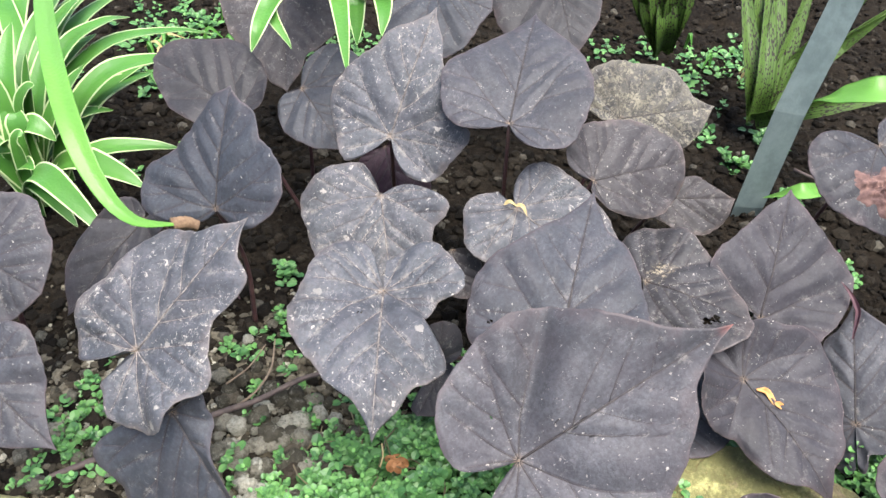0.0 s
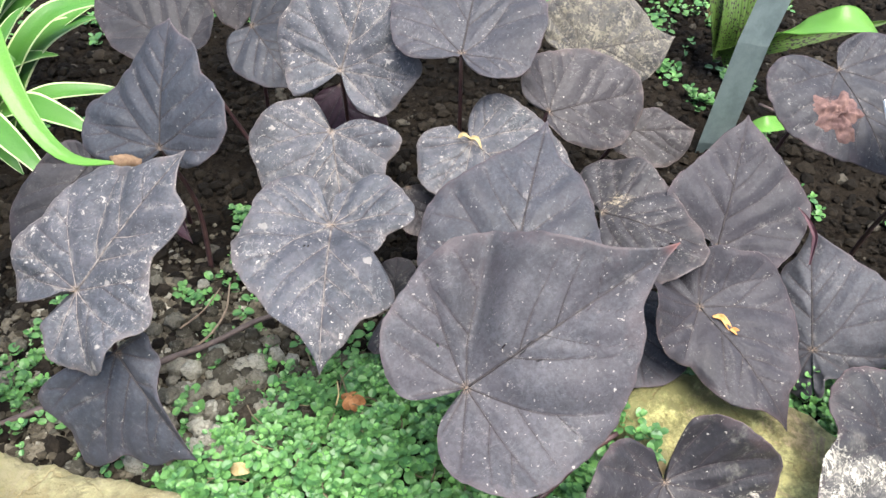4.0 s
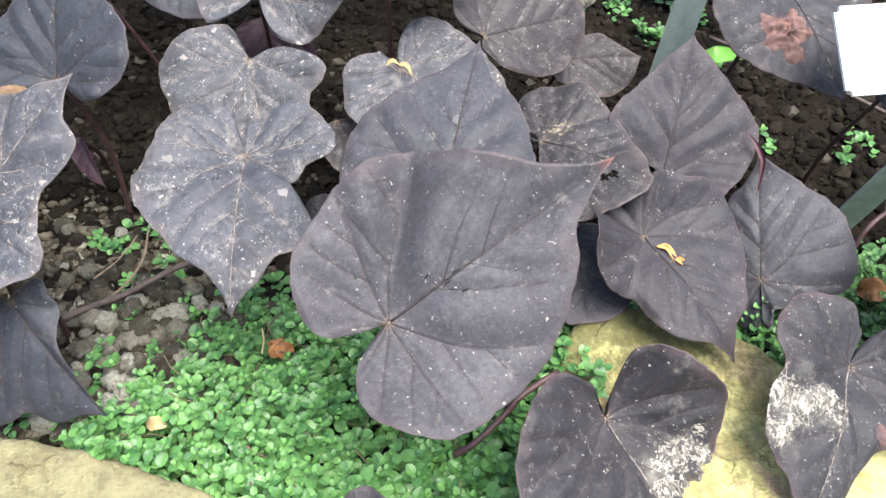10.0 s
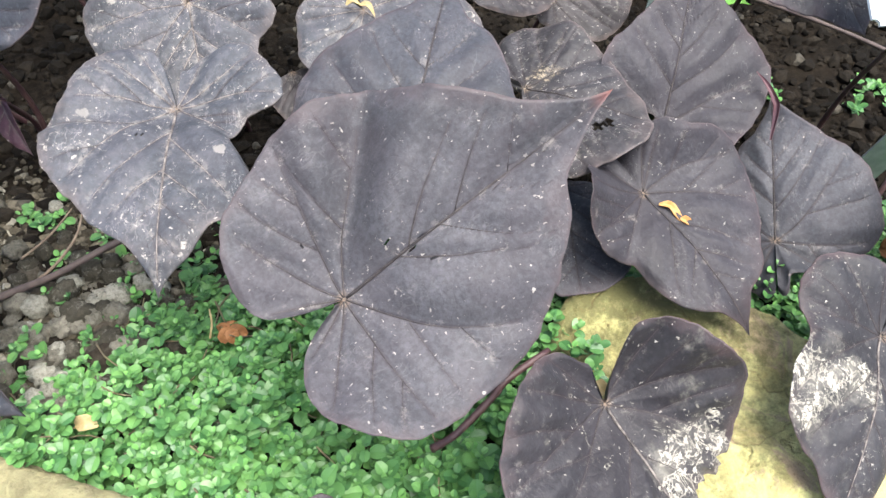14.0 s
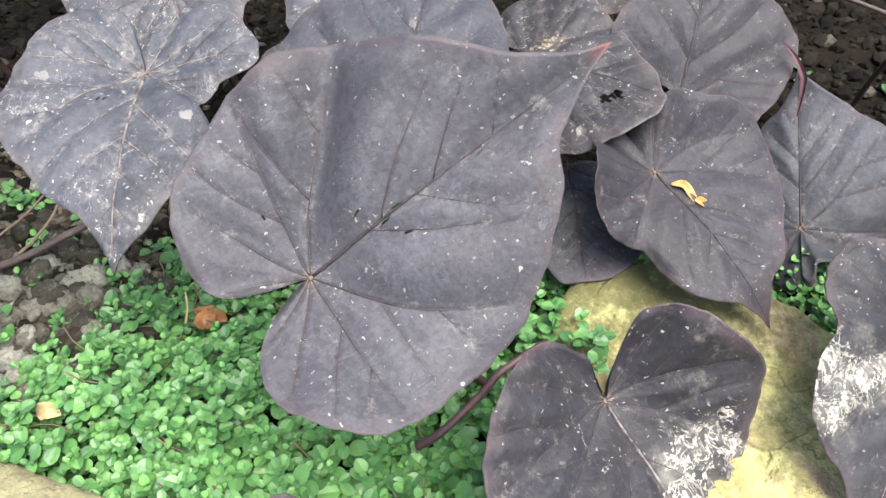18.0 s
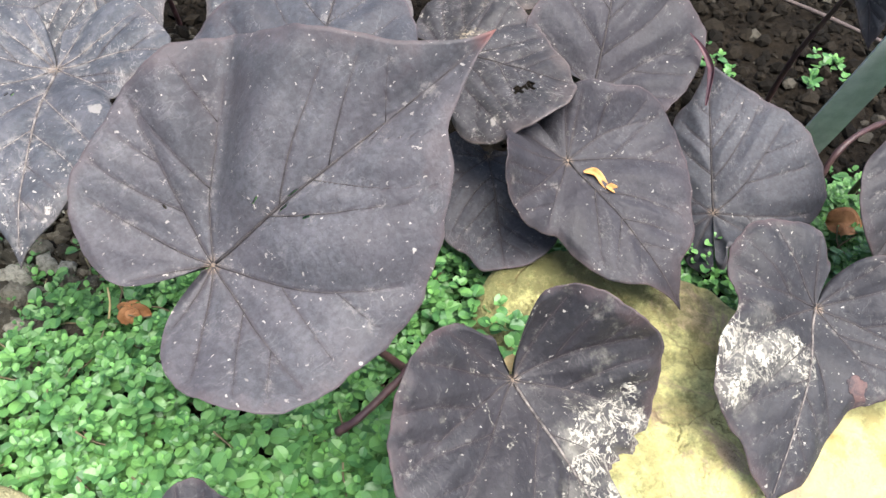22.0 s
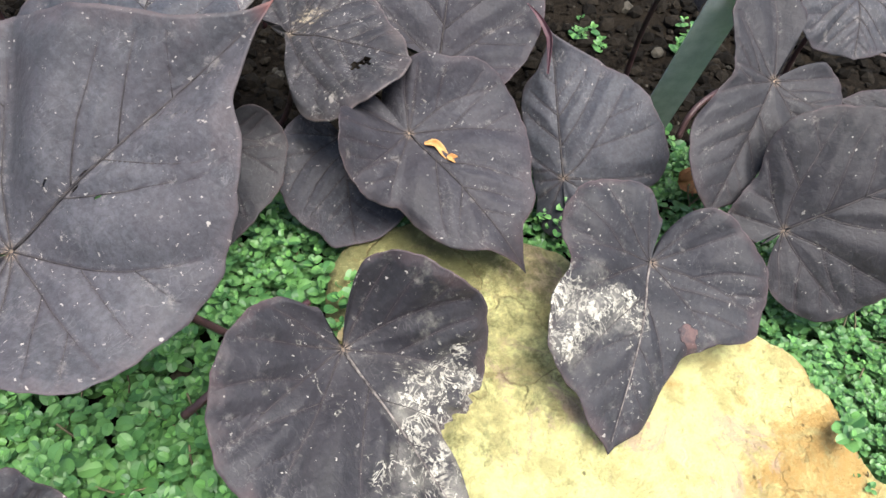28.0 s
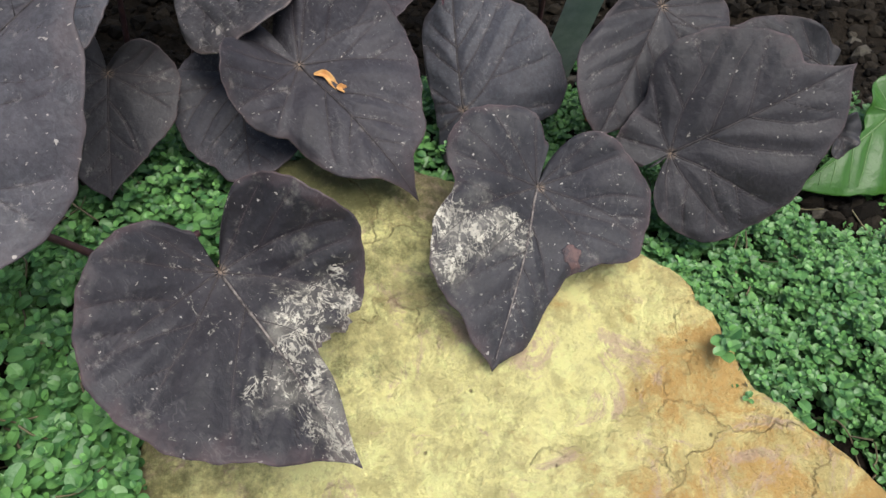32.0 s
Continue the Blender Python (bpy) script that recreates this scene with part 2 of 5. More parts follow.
    if crust:
        for spot in crust:
            flakes = m.ramp(m.math("ADD", m.math("ADD", m.math("MULTIPLY", m.noise(co, 110.0, 8.0, 0.8, 0.6), 0.55), m.math("MULTIPLY", m.noise(co, 420.0, 6.0, 0.75, 0.5), 0.45)), m.math("MULTIPLY", patch(spot), 0.135)), 0.645, 0.69)
            ridge = m.ramp(m.math("ABSOLUTE", m.math("SUBTRACT", m.noise(co, 130.0, 3.0, 0.65, 1.2), 0.5)), 0.040, 0.012)
            ridge = m.math("MULTIPLY", ridge, m.ramp(m.math("ADD", m.noise(co, 90.0, 4.0, 0.7), m.math("MULTIPLY", patch(spot), 0.25)), 0.62, 0.78))
            flakes = m.math("MAXIMUM", flakes, m.math("MULTIPLY", ridge, 0.6))
            veil = m.math("MULTIPLY", m.ramp(m.math("ADD", m.noise(co, 70.0, 6.0, 0.7), m.math("MULTIPLY", patch(spot), 0.25)), 0.58, 0.85), 0.25)
            col = m.mix(veil, col, tuple(v * 0.5 for v in crust_tone))
            col = m.mix(m.math("MULTIPLY", flakes, 0.9), col, m.mix(m.ramp(mid, 0.40, 0.62), crust_tone, tuple(v * 0.6 for v in crust_tone)))
            height = m.math("ADD", height, m.math("MULTIPLY", flakes, 1.6))
            rough = m.math("ADD", rough, m.math("MULTIPLY", flakes, 0.3))
    if scar:
        sick = m.ramp(m.math("ADD", patch(scar), m.math("MULTIPLY", m.math("SUBTRACT", m.noise(co, 75.0, 6.0, 0.72, 0.8), 0.5), 2.6)), 0.46, 0.62)
        col = m.mix(m.math("MULTIPLY", sick, 0.55), col, m.mix(m.ramp(m.noise(co, 150.0, 5.0, 0.7, 0.6), 0.36, 0.62), (0.155, 0.080, 0.068), (0.045, 0.026, 0.028)))
        height = m.math("ADD", height, m.math("MULTIPLY", m.math("MULTIPLY", sick, mid), 4.0))
    return m.done(col, m.bump(height, 0.42, 0.0006, m.bump(m.noise(co, 110.0, 5.0, 0.6), 0.36, 0.0016)), rough)


def plant_material(name, light, dark, rough=0.45, scale=60.0, island=True, through_light=0.0):
    """Green leaf tissue that varies from leaf to leaf and along its length."""
    m = Nodes(name, rough, 0.35)
    co = m.coords()
    fac = m.noise(co, scale, 3.0)
    if island:
        fac = m.math("ADD", m.math("MULTIPLY", m.add("ShaderNodeNewGeometry").outputs["Random Per Island"], 0.8), m.math("MULTIPLY", m.math("SUBTRACT", fac, 0.5), 0.9), clamp=True)
    col = m.mix(fac, dark, light)
    if through_light:
        m.put(m.bsdf, "Subsurface Weight", through_light)
        m.put(m.bsdf, "Subsurface Radius", (0.002, 0.004, 0.001))
        m.put(m.bsdf, "Subsurface Scale", 0.5)
    return m.done(col, m.bump(m.noise(co, 520.0, 3.0), 0.55, 0.0006))


def soil_material():
    m = Nodes("soil", 0.95, 0.08)
    co = m.coords(False)
    n1, n2, n3 = m.noise(co, 22.0, 4.0), m.noise(co, 240.0, 6.0, 0.7), m.noise(co, 1100.0, 3.0, 0.7)
    col = m.mix(m.ramp(n1, 0.35, 0.65), (0.0060, 0.0046, 0.0032), (0.015, 0.0117, 0.008))
    col = m.mix(m.ramp(n2, 0.42, 0.7), col, (0.026, 0.0205, 0.0145))
    col = m.mix(m.math("MULTIPLY", m.ramp(n3, 0.5, 0.75), 0.5), col, (0.004, 0.003, 0.002))
    h = m.math("ADD", m.math("MULTIPLY", n2, 1.0), m.math("MULTIPLY", n3, 0.35))
    return m.done(col, m.bump(h, 0.9, 0.004))


def grit_material(name, a, b, c, size=1.0):
    """Crumbs, clods and gravel: one colour to each piece, with pores and dust."""
    m = Nodes(name, 0.92, 0.12)
    co = m.coords()
    geo = m.add("ShaderNodeNewGeometry").outputs["Random Per Island"]
    ob = m.add("ShaderNodeObjectInfo").outputs["Random"]
    pick = m.math("FRACT", m.math("ADD", geo, ob))
    col = m.mix(m.ramp(pick, 0.2, 0.9), a, b)
    col = m.mix(m.ramp(pick, 0.93 if size == 1.0 else 0.80, 0.97 if size == 1.0 else 0.86), col, c)
    n2, n3 = m.noise(co, 330.0 * size, 5.0, 0.7), m.noise(co, 1500.0 * size, 2.0)
    col = m.mix(m.math("MULTIPLY", m.ramp(n2, 0.4, 0.7), 0.6), col, tuple(v * 0.45 for v in a))
    if size != 1.0:
        col = m.mix(m.math("MULTIPLY", m.ramp(m.noise(co, 1.3, 6.0, 0.75), 0.52, 0.64), 0.55), col, tuple(0.75 * v for v in c))
    return m.done(col, m.bump(m.math("ADD", n2, m.math("MULTIPLY", n3, 0.7)), 1.0, 0.0009 if size == 1.0 else 0.0019))


def stone_material(name, pale, ochre, green, pink, olive_share=1.0, rust=1.0):
    """Bedded sandstone: pale ground, rusty veins, algae, pits, hair cracks. The rust lies in the beds to one side,
    algae to the other, where the slab's olive also holds leaf shade.
    """
    m = Nodes(name, 0.85, 0.3)
    co = m.coords(False)
    sep = m.add("ShaderNodeSeparateXYZ")
    m.put(sep, 0, co)
    x, y = sep.outputs[0], sep.outputs[1]
    n1, n2, n3, n4 = m.noise(co, 15.0, 5.0, 0.65, 0.4), m.noise(co, 55.0, 7.0, 0.72, 0.15), m.noise(co, 290.0, 6.0, 0.75), m.noise(co, 34.0, 6.0, 0.7)
    col = m.mix(m.ramp(n2, 0.42, 0.58), pale, tuple(0.62 * p + 0.1 * o for p, o in zip(pale, ochre)))
    col = m.mix(m.math("MULTIPLY", m.ramp(m.noise(co, 95.0, 6.0, 0.75, 0.15), 0.50, 0.60), 0.55), col, tuple(min(0.92, 1.12 * p) for p in pale))
    side = m.math("MULTIPLY", m.math("SUBTRACT", x, m.math("MULTIPLY", y, 0.5)), 1.5 * rust)
    col = m.mix(m.math("MULTIPLY", m.ramp(m.math("ADD", m.math("ADD", m.math("MULTIPLY", n1, 0.6), m.math("MULTIPLY", n2, 0.4)), side), 0.53, 0.66), m.math("ADD", 0.30, m.math("MULTIPLY", m.ramp(m.noise(co, 48.0, 7.0, 0.75, 0.4), 0.42, 0.58), 0.65))), col, ochre)
    col = m.mix(m.math("MULTIPLY", m.ramp(m.noise(co, 30.0, 7.0, 0.76, 1.0), 0.53, 0.63), 0.8), col, pink)
    # olive grows towards one corner: algae, and on the slab painted leaf shade
    up = m.math("MULTIPLY", m.math("SUBTRACT", y, m.math("MULTIPLY", x, 0.8)), 2.0)
    algae_shade = m.math("ADD", m.math("ADD", m.math("MULTIPLY", n4, 0.5), m.math("MULTIPLY", m.noise(co, 150.0, 6.0, 0.78), 0.5)), up)
    col = m.mix(m.math("MULTIPLY", m.ramp(algae_shade, 0.60, 0.80), 0.85 * olive_share), col, green)
    col = m.mix(m.math("MULTIPLY", m.ramp(n3, 0.55, 0.72), 0.42), col, tuple(v * 0.42 for v in ochre))
    mottle = m.noise(co, 175.0, 6.0, 0.78, 0.3)
    col = m.mix(m.math("MULTIPLY", m.ramp(mottle, 0.52, 0.62), 0.30), col, tuple(0.55 * p + 0.15 * k for p, k in zip(pale, pink)))
    pit = m.voronoi(co, 230.0)
    rnd = m.add("ShaderNodeSeparateColor")
    m.put(rnd, 0, pit.outputs["Color"])
    hole = m.math("MULTIPLY", m.ramp(pit.outputs["Distance"], 0.20, 0.08), m.math("LESS_THAN", rnd.outputs[0], 0.05))
    col = m.mix(m.math("MULTIPLY", hole, 0.6), col, (0.16, 0.11, 0.05))
    bent = m.add("ShaderNodeVectorMath", operation="MULTIPLY_ADD")
    tw = m.add("ShaderNodeTexNoise")
    m.put(tw, "Vector", co)
    m.put(tw, "Scale", 45.0)
    m.put(tw, "Detail", 5.0)
    m.put(bent, 0, tw.outputs["Color"])
    m.put(bent, 1, (0.035, 0.035, 0.035))
    m.put(bent, 2, co)
    crack = m.math("MULTIPLY", m.ramp(m.voronoi(bent.outputs[0], 21.0, "DISTANCE_TO_EDGE").outputs["Distance"], 0.018, 0.003), m.ramp(n1, 0.50, 0.60))
    col = m.mix(m.math("MULTIPLY", crack, 0.34), col, (0.20, 0.12, 0.05))
    h = m.math("ADD", m.math("MULTIPLY", n2, 2.0), m.math("MULTIPLY", n3, 0.8))
    h = m.math("SUBTRACT", h, m.math("ADD", m.math("MULTIPLY", crack, 0.35), m.math("MULTIPLY", hole, 0.6)))
    return m.done(col, m.bump(h, 1.0, 0.0055))


def plain_material(name, a, b, rough=0.6, scale=80.0, metal=0.0, spec=0.5, relief=0.0006):
    m = Nodes(name, rough, spec)
    co = m.coords()
    n1, n2 = m.noise(co, scale, 5.0, 0.65), m.noise(co, scale * 9, 3.0)
    m.put(m.bsdf, "Metallic", metal)
    col = m.mix(m.ramp(n1, 0.3, 0.7), a, b)
    return m.done(col, m.bump(m.math("ADD", n1, m.math("MULTIPLY", n2, 0.5)), 0.5, relief), m.math("ADD", rough - 0.08, m.math("MULTIPLY", n2, 0.16)))


def streaked_material():
    """Yellow-green sheath with rows of dark dashes."""
    m = Nodes("streaked_sheath", 0.6, 0.25)
    uv = m.add("ShaderNodeUVMap", uv_map="blade").outputs[0]
    mp = m.add("ShaderNodeMapping")
    m.put(mp, "Vector", uv)
    m.put(mp, "Scale", (10.0, 7.0, 1.0))
    v = m.voronoi(mp.outputs[0], 1.0)
    co = m.coords()
    n = m.noise(co, 70.0, 3.0)
    sep = m.add("ShaderNodeSeparateXYZ")
    m.put(sep, 0, uv)
    lines = m.math("ABSOLUTE", m.math("SUBTRACT", m.math("FRACT", m.math("MULTIPLY", sep.outputs[0], 9.0)), 0.5))
    col = m.mix(n, (0.036, 0.075, 0.012), (0.070, 0.125, 0.020))
    col = m.mix(m.math("MULTIPLY", m.ramp(lines, 0.28, 0.44), 0.7), col, (0.020, 0.042, 0.010))
    col = m.mix(m.ramp(m.math("ADD", v.outputs["Distance"], m.math("MULTIPLY", n, 0.25)), 0.54, 0.44), col, (0.014, 0.010, 0.008))
    return m.done(col)


M_LEAF = {
    "dark": leaf_material("leaf_dark", (0.0255, 0.0235, 0.0285), 0.5, 0.14, rim_amount=0.2),
    "plain": leaf_material("leaf_plain", (0.034, 0.034, 0.040), rim_amount=0.2),
    "broad": leaf_material("leaf_broad", (0.0510, 0.0487, 0.0550), specks=0.75, film=0.16, rim=(0.062, 0.042, 0.043), rim_amount=0.42, red_tip=0.86),
    "clean": leaf_material("leaf_clean", (0.026, 0.029, 0.037), 0.14, 0.16, rim_amount=0.15),
    "soft": leaf_material("leaf_soft", (0.034, 0.035, 0.042), 0.25, 0.22, rim_amount=0.15),
    # deep purple tint; on blades beneath others it also holds their shade
    "dark_shaded": leaf_material("leaf_dark_shaded", (0.0195, 0.0185, 0.021), 0.12, 0.12, rim_amount=0.2),
    "specked": leaf_material("leaf_specked", (0.038, 0.041, 0.049), 1.25, 0.60, (0.13, 0.10, 0.085)),
    "pale": leaf_material("leaf_pale", (0.030, 0.029, 0.029), 0.8, 0.3, (0.20, 0.175, 0.135), 0.35, crust=[((0.25, 0.1), 0.9), ((0.0, 0.2), 0.5)], crust_tone=(0.235, 0.215, 0.165)),
    "brown": leaf_material("leaf_brown", (0.025, 0.0220, 0.0235), 0.6, 0.3, (0.15, 0.11, 0.095), 0.3),
    "torn": leaf_material("leaf_torn", (0.023, 0.022, 0.024), 0.9, 0.4, (0.12, 0.085, 0.075), 0.3, crust=[((0.02, 0.05), 0.14)], crust_tone=(0.33, 0.28, 0.20)),
    "withered": leaf_material("leaf_withered", (0.020, 0.0205, 0.026), 0.5, 0.25, scar=((0.229, -0.15), 0.16)),
    "crusted": leaf_material("leaf_crusted", (0.0205, 0.0200, 0.0235), 0.65, 0.15, crust=[((0.28, -0.29), 0.30), ((0.21, -0.10), 0.17)], scar=((0.21, 0.18), 0.085)),
    "flaked": leaf_material("leaf_flaked", (0.0205, 0.0190, 0.0225), 0.55, 0.12, crust=[((0.34, 0.17), 0.26), ((0.42, 0.0), 0.24), ((0.60, 0.03), 0.24)]),
    "deep": leaf_material("leaf_deep", (0.0215, 0.0200, 0.0225), 0.3, 0.08, rim_amount=0.2),
    "purple": leaf_material("leaf_purple", (0.028, 0.009, 0.017), 0.1, 0.05),
}
M_VEIN = plain_material("leaf_vein", (0.010, 0.008, 0.009), (0.050, 0.042, 0.040), 0.7, 320.0)
M_VEIN_PALE = plain_material("dusty_leaf_vein", (0.022, 0.017, 0.018), (0.25, 0.22, 0.195), 0.75, 300.0)
M_SHRIVEL = plain_material("shrivelled_tissue", (0.070, 0.036, 0.034), (0.18, 0.105, 0.088), 0.85, 160.0)
M_STALK = plain_material("stalk", (0.040, 0.017, 0.020), (0.075, 0.038, 0.035), 0.5, 150.0)
M_WINE = plain_material("wine_red_edge", (0.060, 0.022, 0.030), (0.095, 0.042, 0.050), 0.5, 120.0)
M_VINE = plain_material("vine", (0.05, 0.035, 0.032), (0.095, 0.07, 0.06), 0.7, 150.0)
M_ROOT = plain_material("root", (0.12, 0.085, 0.06), (0.22, 0.17, 0.12), 0.85, 200.0)
M_RUNNER = plain_material("runner", (0.10, 0.075, 0.05), (0.17, 0.15, 0.075), 0.7, 200.0)
M_SOIL = soil_material()
M_CRUMB = grit_material("crumb", (0.0066, 0.0054, 0.0038), (0.023, 0.0187, 0.0133), (0.075, 0.068, 0.054))
M_GRAVEL = grit_material("gravel", (0.050, 0.043, 0.030), (0.150, 0.133, 0.098), (0.38, 0.36, 0.29))
M_PEBBLE = grit_material("pebble", (0.070, 0.064, 0.048), (0.27, 0.255, 0.205), (0.42, 0.41, 0.34), 0.011)
M_CLOD = grit_material("clod", (0.045, 0.037, 0.027), (0.090, 0.077, 0.058), (0.12, 0.105, 0.08), 0.012)
M_MAT = plant_material("ground_cover_leaf", (0.128, 0.280, 0.076), (0.038, 0.116, 0.036), 0.38, 40.0, True, 0.0)
M_SPROUT = plant_material("young_leaf", (0.145, 0.33, 0.080), (0.10, 0.25, 0.065), 0.45, 40.0, True, 0.0)
M_GREEN = plant_material("strap_green", (0.080, 0.21, 0.030), (0.036, 0.125, 0.022), 0.38, 30.0, True, 0.1)
M_LIME = plant_material("strap_lime", (0.115, 0.265, 0.045), (0.080, 0.210, 0.033), 0.42, 30.0, True, 0.15)
M_CREAM = plant_material("strap_cream", (0.48, 0.56, 0.31), (0.38, 0.48, 0.22), 0.4, 30.0, True, 0.1)
M_IVY = plant_material("ivy_green", (0.040, 0.115, 0.017), (0.026, 0.085, 0.013), 0.4, 50.0, False, 0.1)
M_IVYVEIN = plain_material("ivy_vein", (0.085, 0.17, 0.045), (0.07, 0.145, 0.04), 0.5)
M_STREAK = streaked_material()
M_DRY = plain_material("dry_leaf", (0.20, 0.085, 0.030), (0.36, 0.17, 0.065), 0.7, 200.0)
M_HUSK = plain_material("brown_husk", (0.10, 0.058, 0.032), (0.20, 0.13, 0.075), 0.8, 260.0)
M_PETAL = plain_material("dry_petal", (0.40, 0.17, 0.04), (0.55, 0.33, 0.12), 0.6, 300.0)
M_STRAW = plain_material("straw", (0.30, 0.22, 0.09), (0.40, 0.32, 0.16), 0.7, 300.0)
M_ZINC = plain_material("zinc_steel", (0.090, 0.120, 0.118), (0.140, 0.178, 0.174), 0.45, 60.0, 0.25, 0.4)
# lighter copy of the zinc, offsetting the shade on the second stake's strip
M_ZINC_B = plain_material("lightened_zinc_steel", (0.34, 0.38, 0.37), (0.46, 0.50, 0.485), 0.36, 140.0, 0.3, 0.5)
M_LABEL = plain_material("label_plate", (0.82, 0.84, 0.84), (0.88, 0.90, 0.90), 0.4, 40.0, relief=0.0002)
# the olive is algae, darkened further by the shade of overhanging leaves
M_STONE = stone_material("yellow_stone", (0.88, 0.82, 0.36), (0.62, 0.38, 0.125), (0.15, 0.15, 0.058), (0.62, 0.44, 0.31))
M_STONE_B = stone_material("buff_stone", (0.43, 0.395, 0.215), (0.31, 0.25, 0.12), (0.22, 0.23, 0.08), (0.36, 0.31, 0.20), 0.5, 0.4)

# ---- building helpers ----
rng = np.random.default_rng(11)


def soil_height(x, y):
    """The bed falls gently away from the edging stones."""
    return 0.024 - 0.05 * (np.clip(x, -0.6, 0.7) + 0.1) - 0.12 * (np.clip(y, 0.19, 0.9) - 0.22)


def mesh_from(name, verts, faces, materials, smooth=True, index=None):
    me = bpy.data.meshes.new(name)
    me.from_pydata([tuple(v) for v in verts], [], [tuple(f) for f in faces])
    for mat in materials:
        me.materials.append(mat)
    if smooth:
        me.polygons.foreach_set("use_smooth", [True] * len(me.polygons))
    if index is not None:
        me.polygons.foreach_set("material_index", index)
    me.update()
    return me


def part(name, me, parent, label="", m=None):
    """Links a mesh as one object under a thing or a part."""
    ob = new(name, me)
    ob.parent = parent
    if m is not None:
        ob.matrix_basis = m
    if label:
        tagged(ob, label)
    return ob


def thing(name, m, label, category, group="", data=None):
    ob = new(name, data)
    if data is None:
        ob.empty_display_size = 0.01
    ob.matrix_basis = m
    return tagged(ob, label, category, group)


def curve_points(ctrl, n):
    """A smooth line through control points."""
    ctrl = np.array(ctrl, float)
    if len(ctrl) == 2:
        return ctrl[0] + (ctrl[1] - ctrl[0]) * np.linspace(0, 1, n)[:, None]
    ext = np.vstack([2 * ctrl[0] - ctrl[1], ctrl, 2 * ctrl[-1] - ctrl[-2]])
    t = np.linspace(0, len(ctrl) - 1 - 1e-6, n)
    i, f = t.astype(int), (t % 1)[:, None]
    p0, p1, p2, p3 = ext[i], ext[i + 1], ext[i + 2], ext[i + 3]
    return 0.5 * (2 * p1 + (p2 - p0) * f + (2 * p0 - 5 * p1 + 4 * p2 - p3) * f**2 + (3 * p1 - p0 - 3 * p2 + p3) * f**3)


def tube(name, ctrl, r0, r1, mat, n=14, sides=7, knobs=0.0):
    """A tapering round stalk along a line."""
    p = curve_points(ctrl, n)
    d = np.gradient(p, axis=0)
    d /= np.linalg.norm(d, axis=1, keepdims=True)
    ref = np.array([0.31, 0.2, 0.93]) if abs(d[0] @ np.array([0.31, 0.2, 0.93])) < 0.9 else np.array([1.0, 0, 0])
    a = np.cross(d, ref)
    a /= np.linalg.norm(a, axis=1, keepdims=True)
    b = np.cross(d, a)
    rad = np.linspace(r0, r1, n) * (1 + knobs * rng.uniform(-1, 1, n))
    verts = []
    for k in range(sides):
        w = 2 * math.pi * k / sides
        verts.append(p + (a * math.cos(w) + b * math.sin(w)) * rad[:, None])
    verts = np.stack(verts, 1).reshape(-1, 3)
    faces = [(i * sides + k, i * sides + (k + 1) % sides, (i + 1) * sides + (k + 1) % sides, (i + 1) * sides + k) for i in range(n - 1) for k in range(sides)]
    faces += [tuple(range(sides))[::-1], tuple(range((n - 1) * sides, n * sides))]
    return mesh_from(name, verts, faces, [mat])


KNOTS = (0, 7, 18, 32, 50, 70, 92, 115, 138, 158, 172)


def slopes(x, y):
    """Tangents that keep a curve from overshooting."""
    d = np.diff(y) / np.diff(x)
    s = np.zeros(len(y))
    s[1:-1] = np.where(d[1:] * d[:-1] > 0, 2 * d[1:] * d[:-1] / (d[1:] + d[:-1] + 1e-12), 0)
    s[0], s[-1] = d[0], d[-1]
    return s


def smooth_interp(x, xs, ys):
    s = slopes(xs, ys)
    i = np.clip(np.searchsorted(xs, x) - 1, 0, len(xs) - 2)
    h = xs[i + 1] - xs[i]
    f = (x - xs[i]) / h
    return ys[i] * (1 + 2 * f) * (1 - f) ** 2 + s[i] * h * f * (1 - f) ** 2 + ys[i + 1] * f**2 * (3 - 2 * f) + s[i + 1] * h * f**2 * (f - 1)


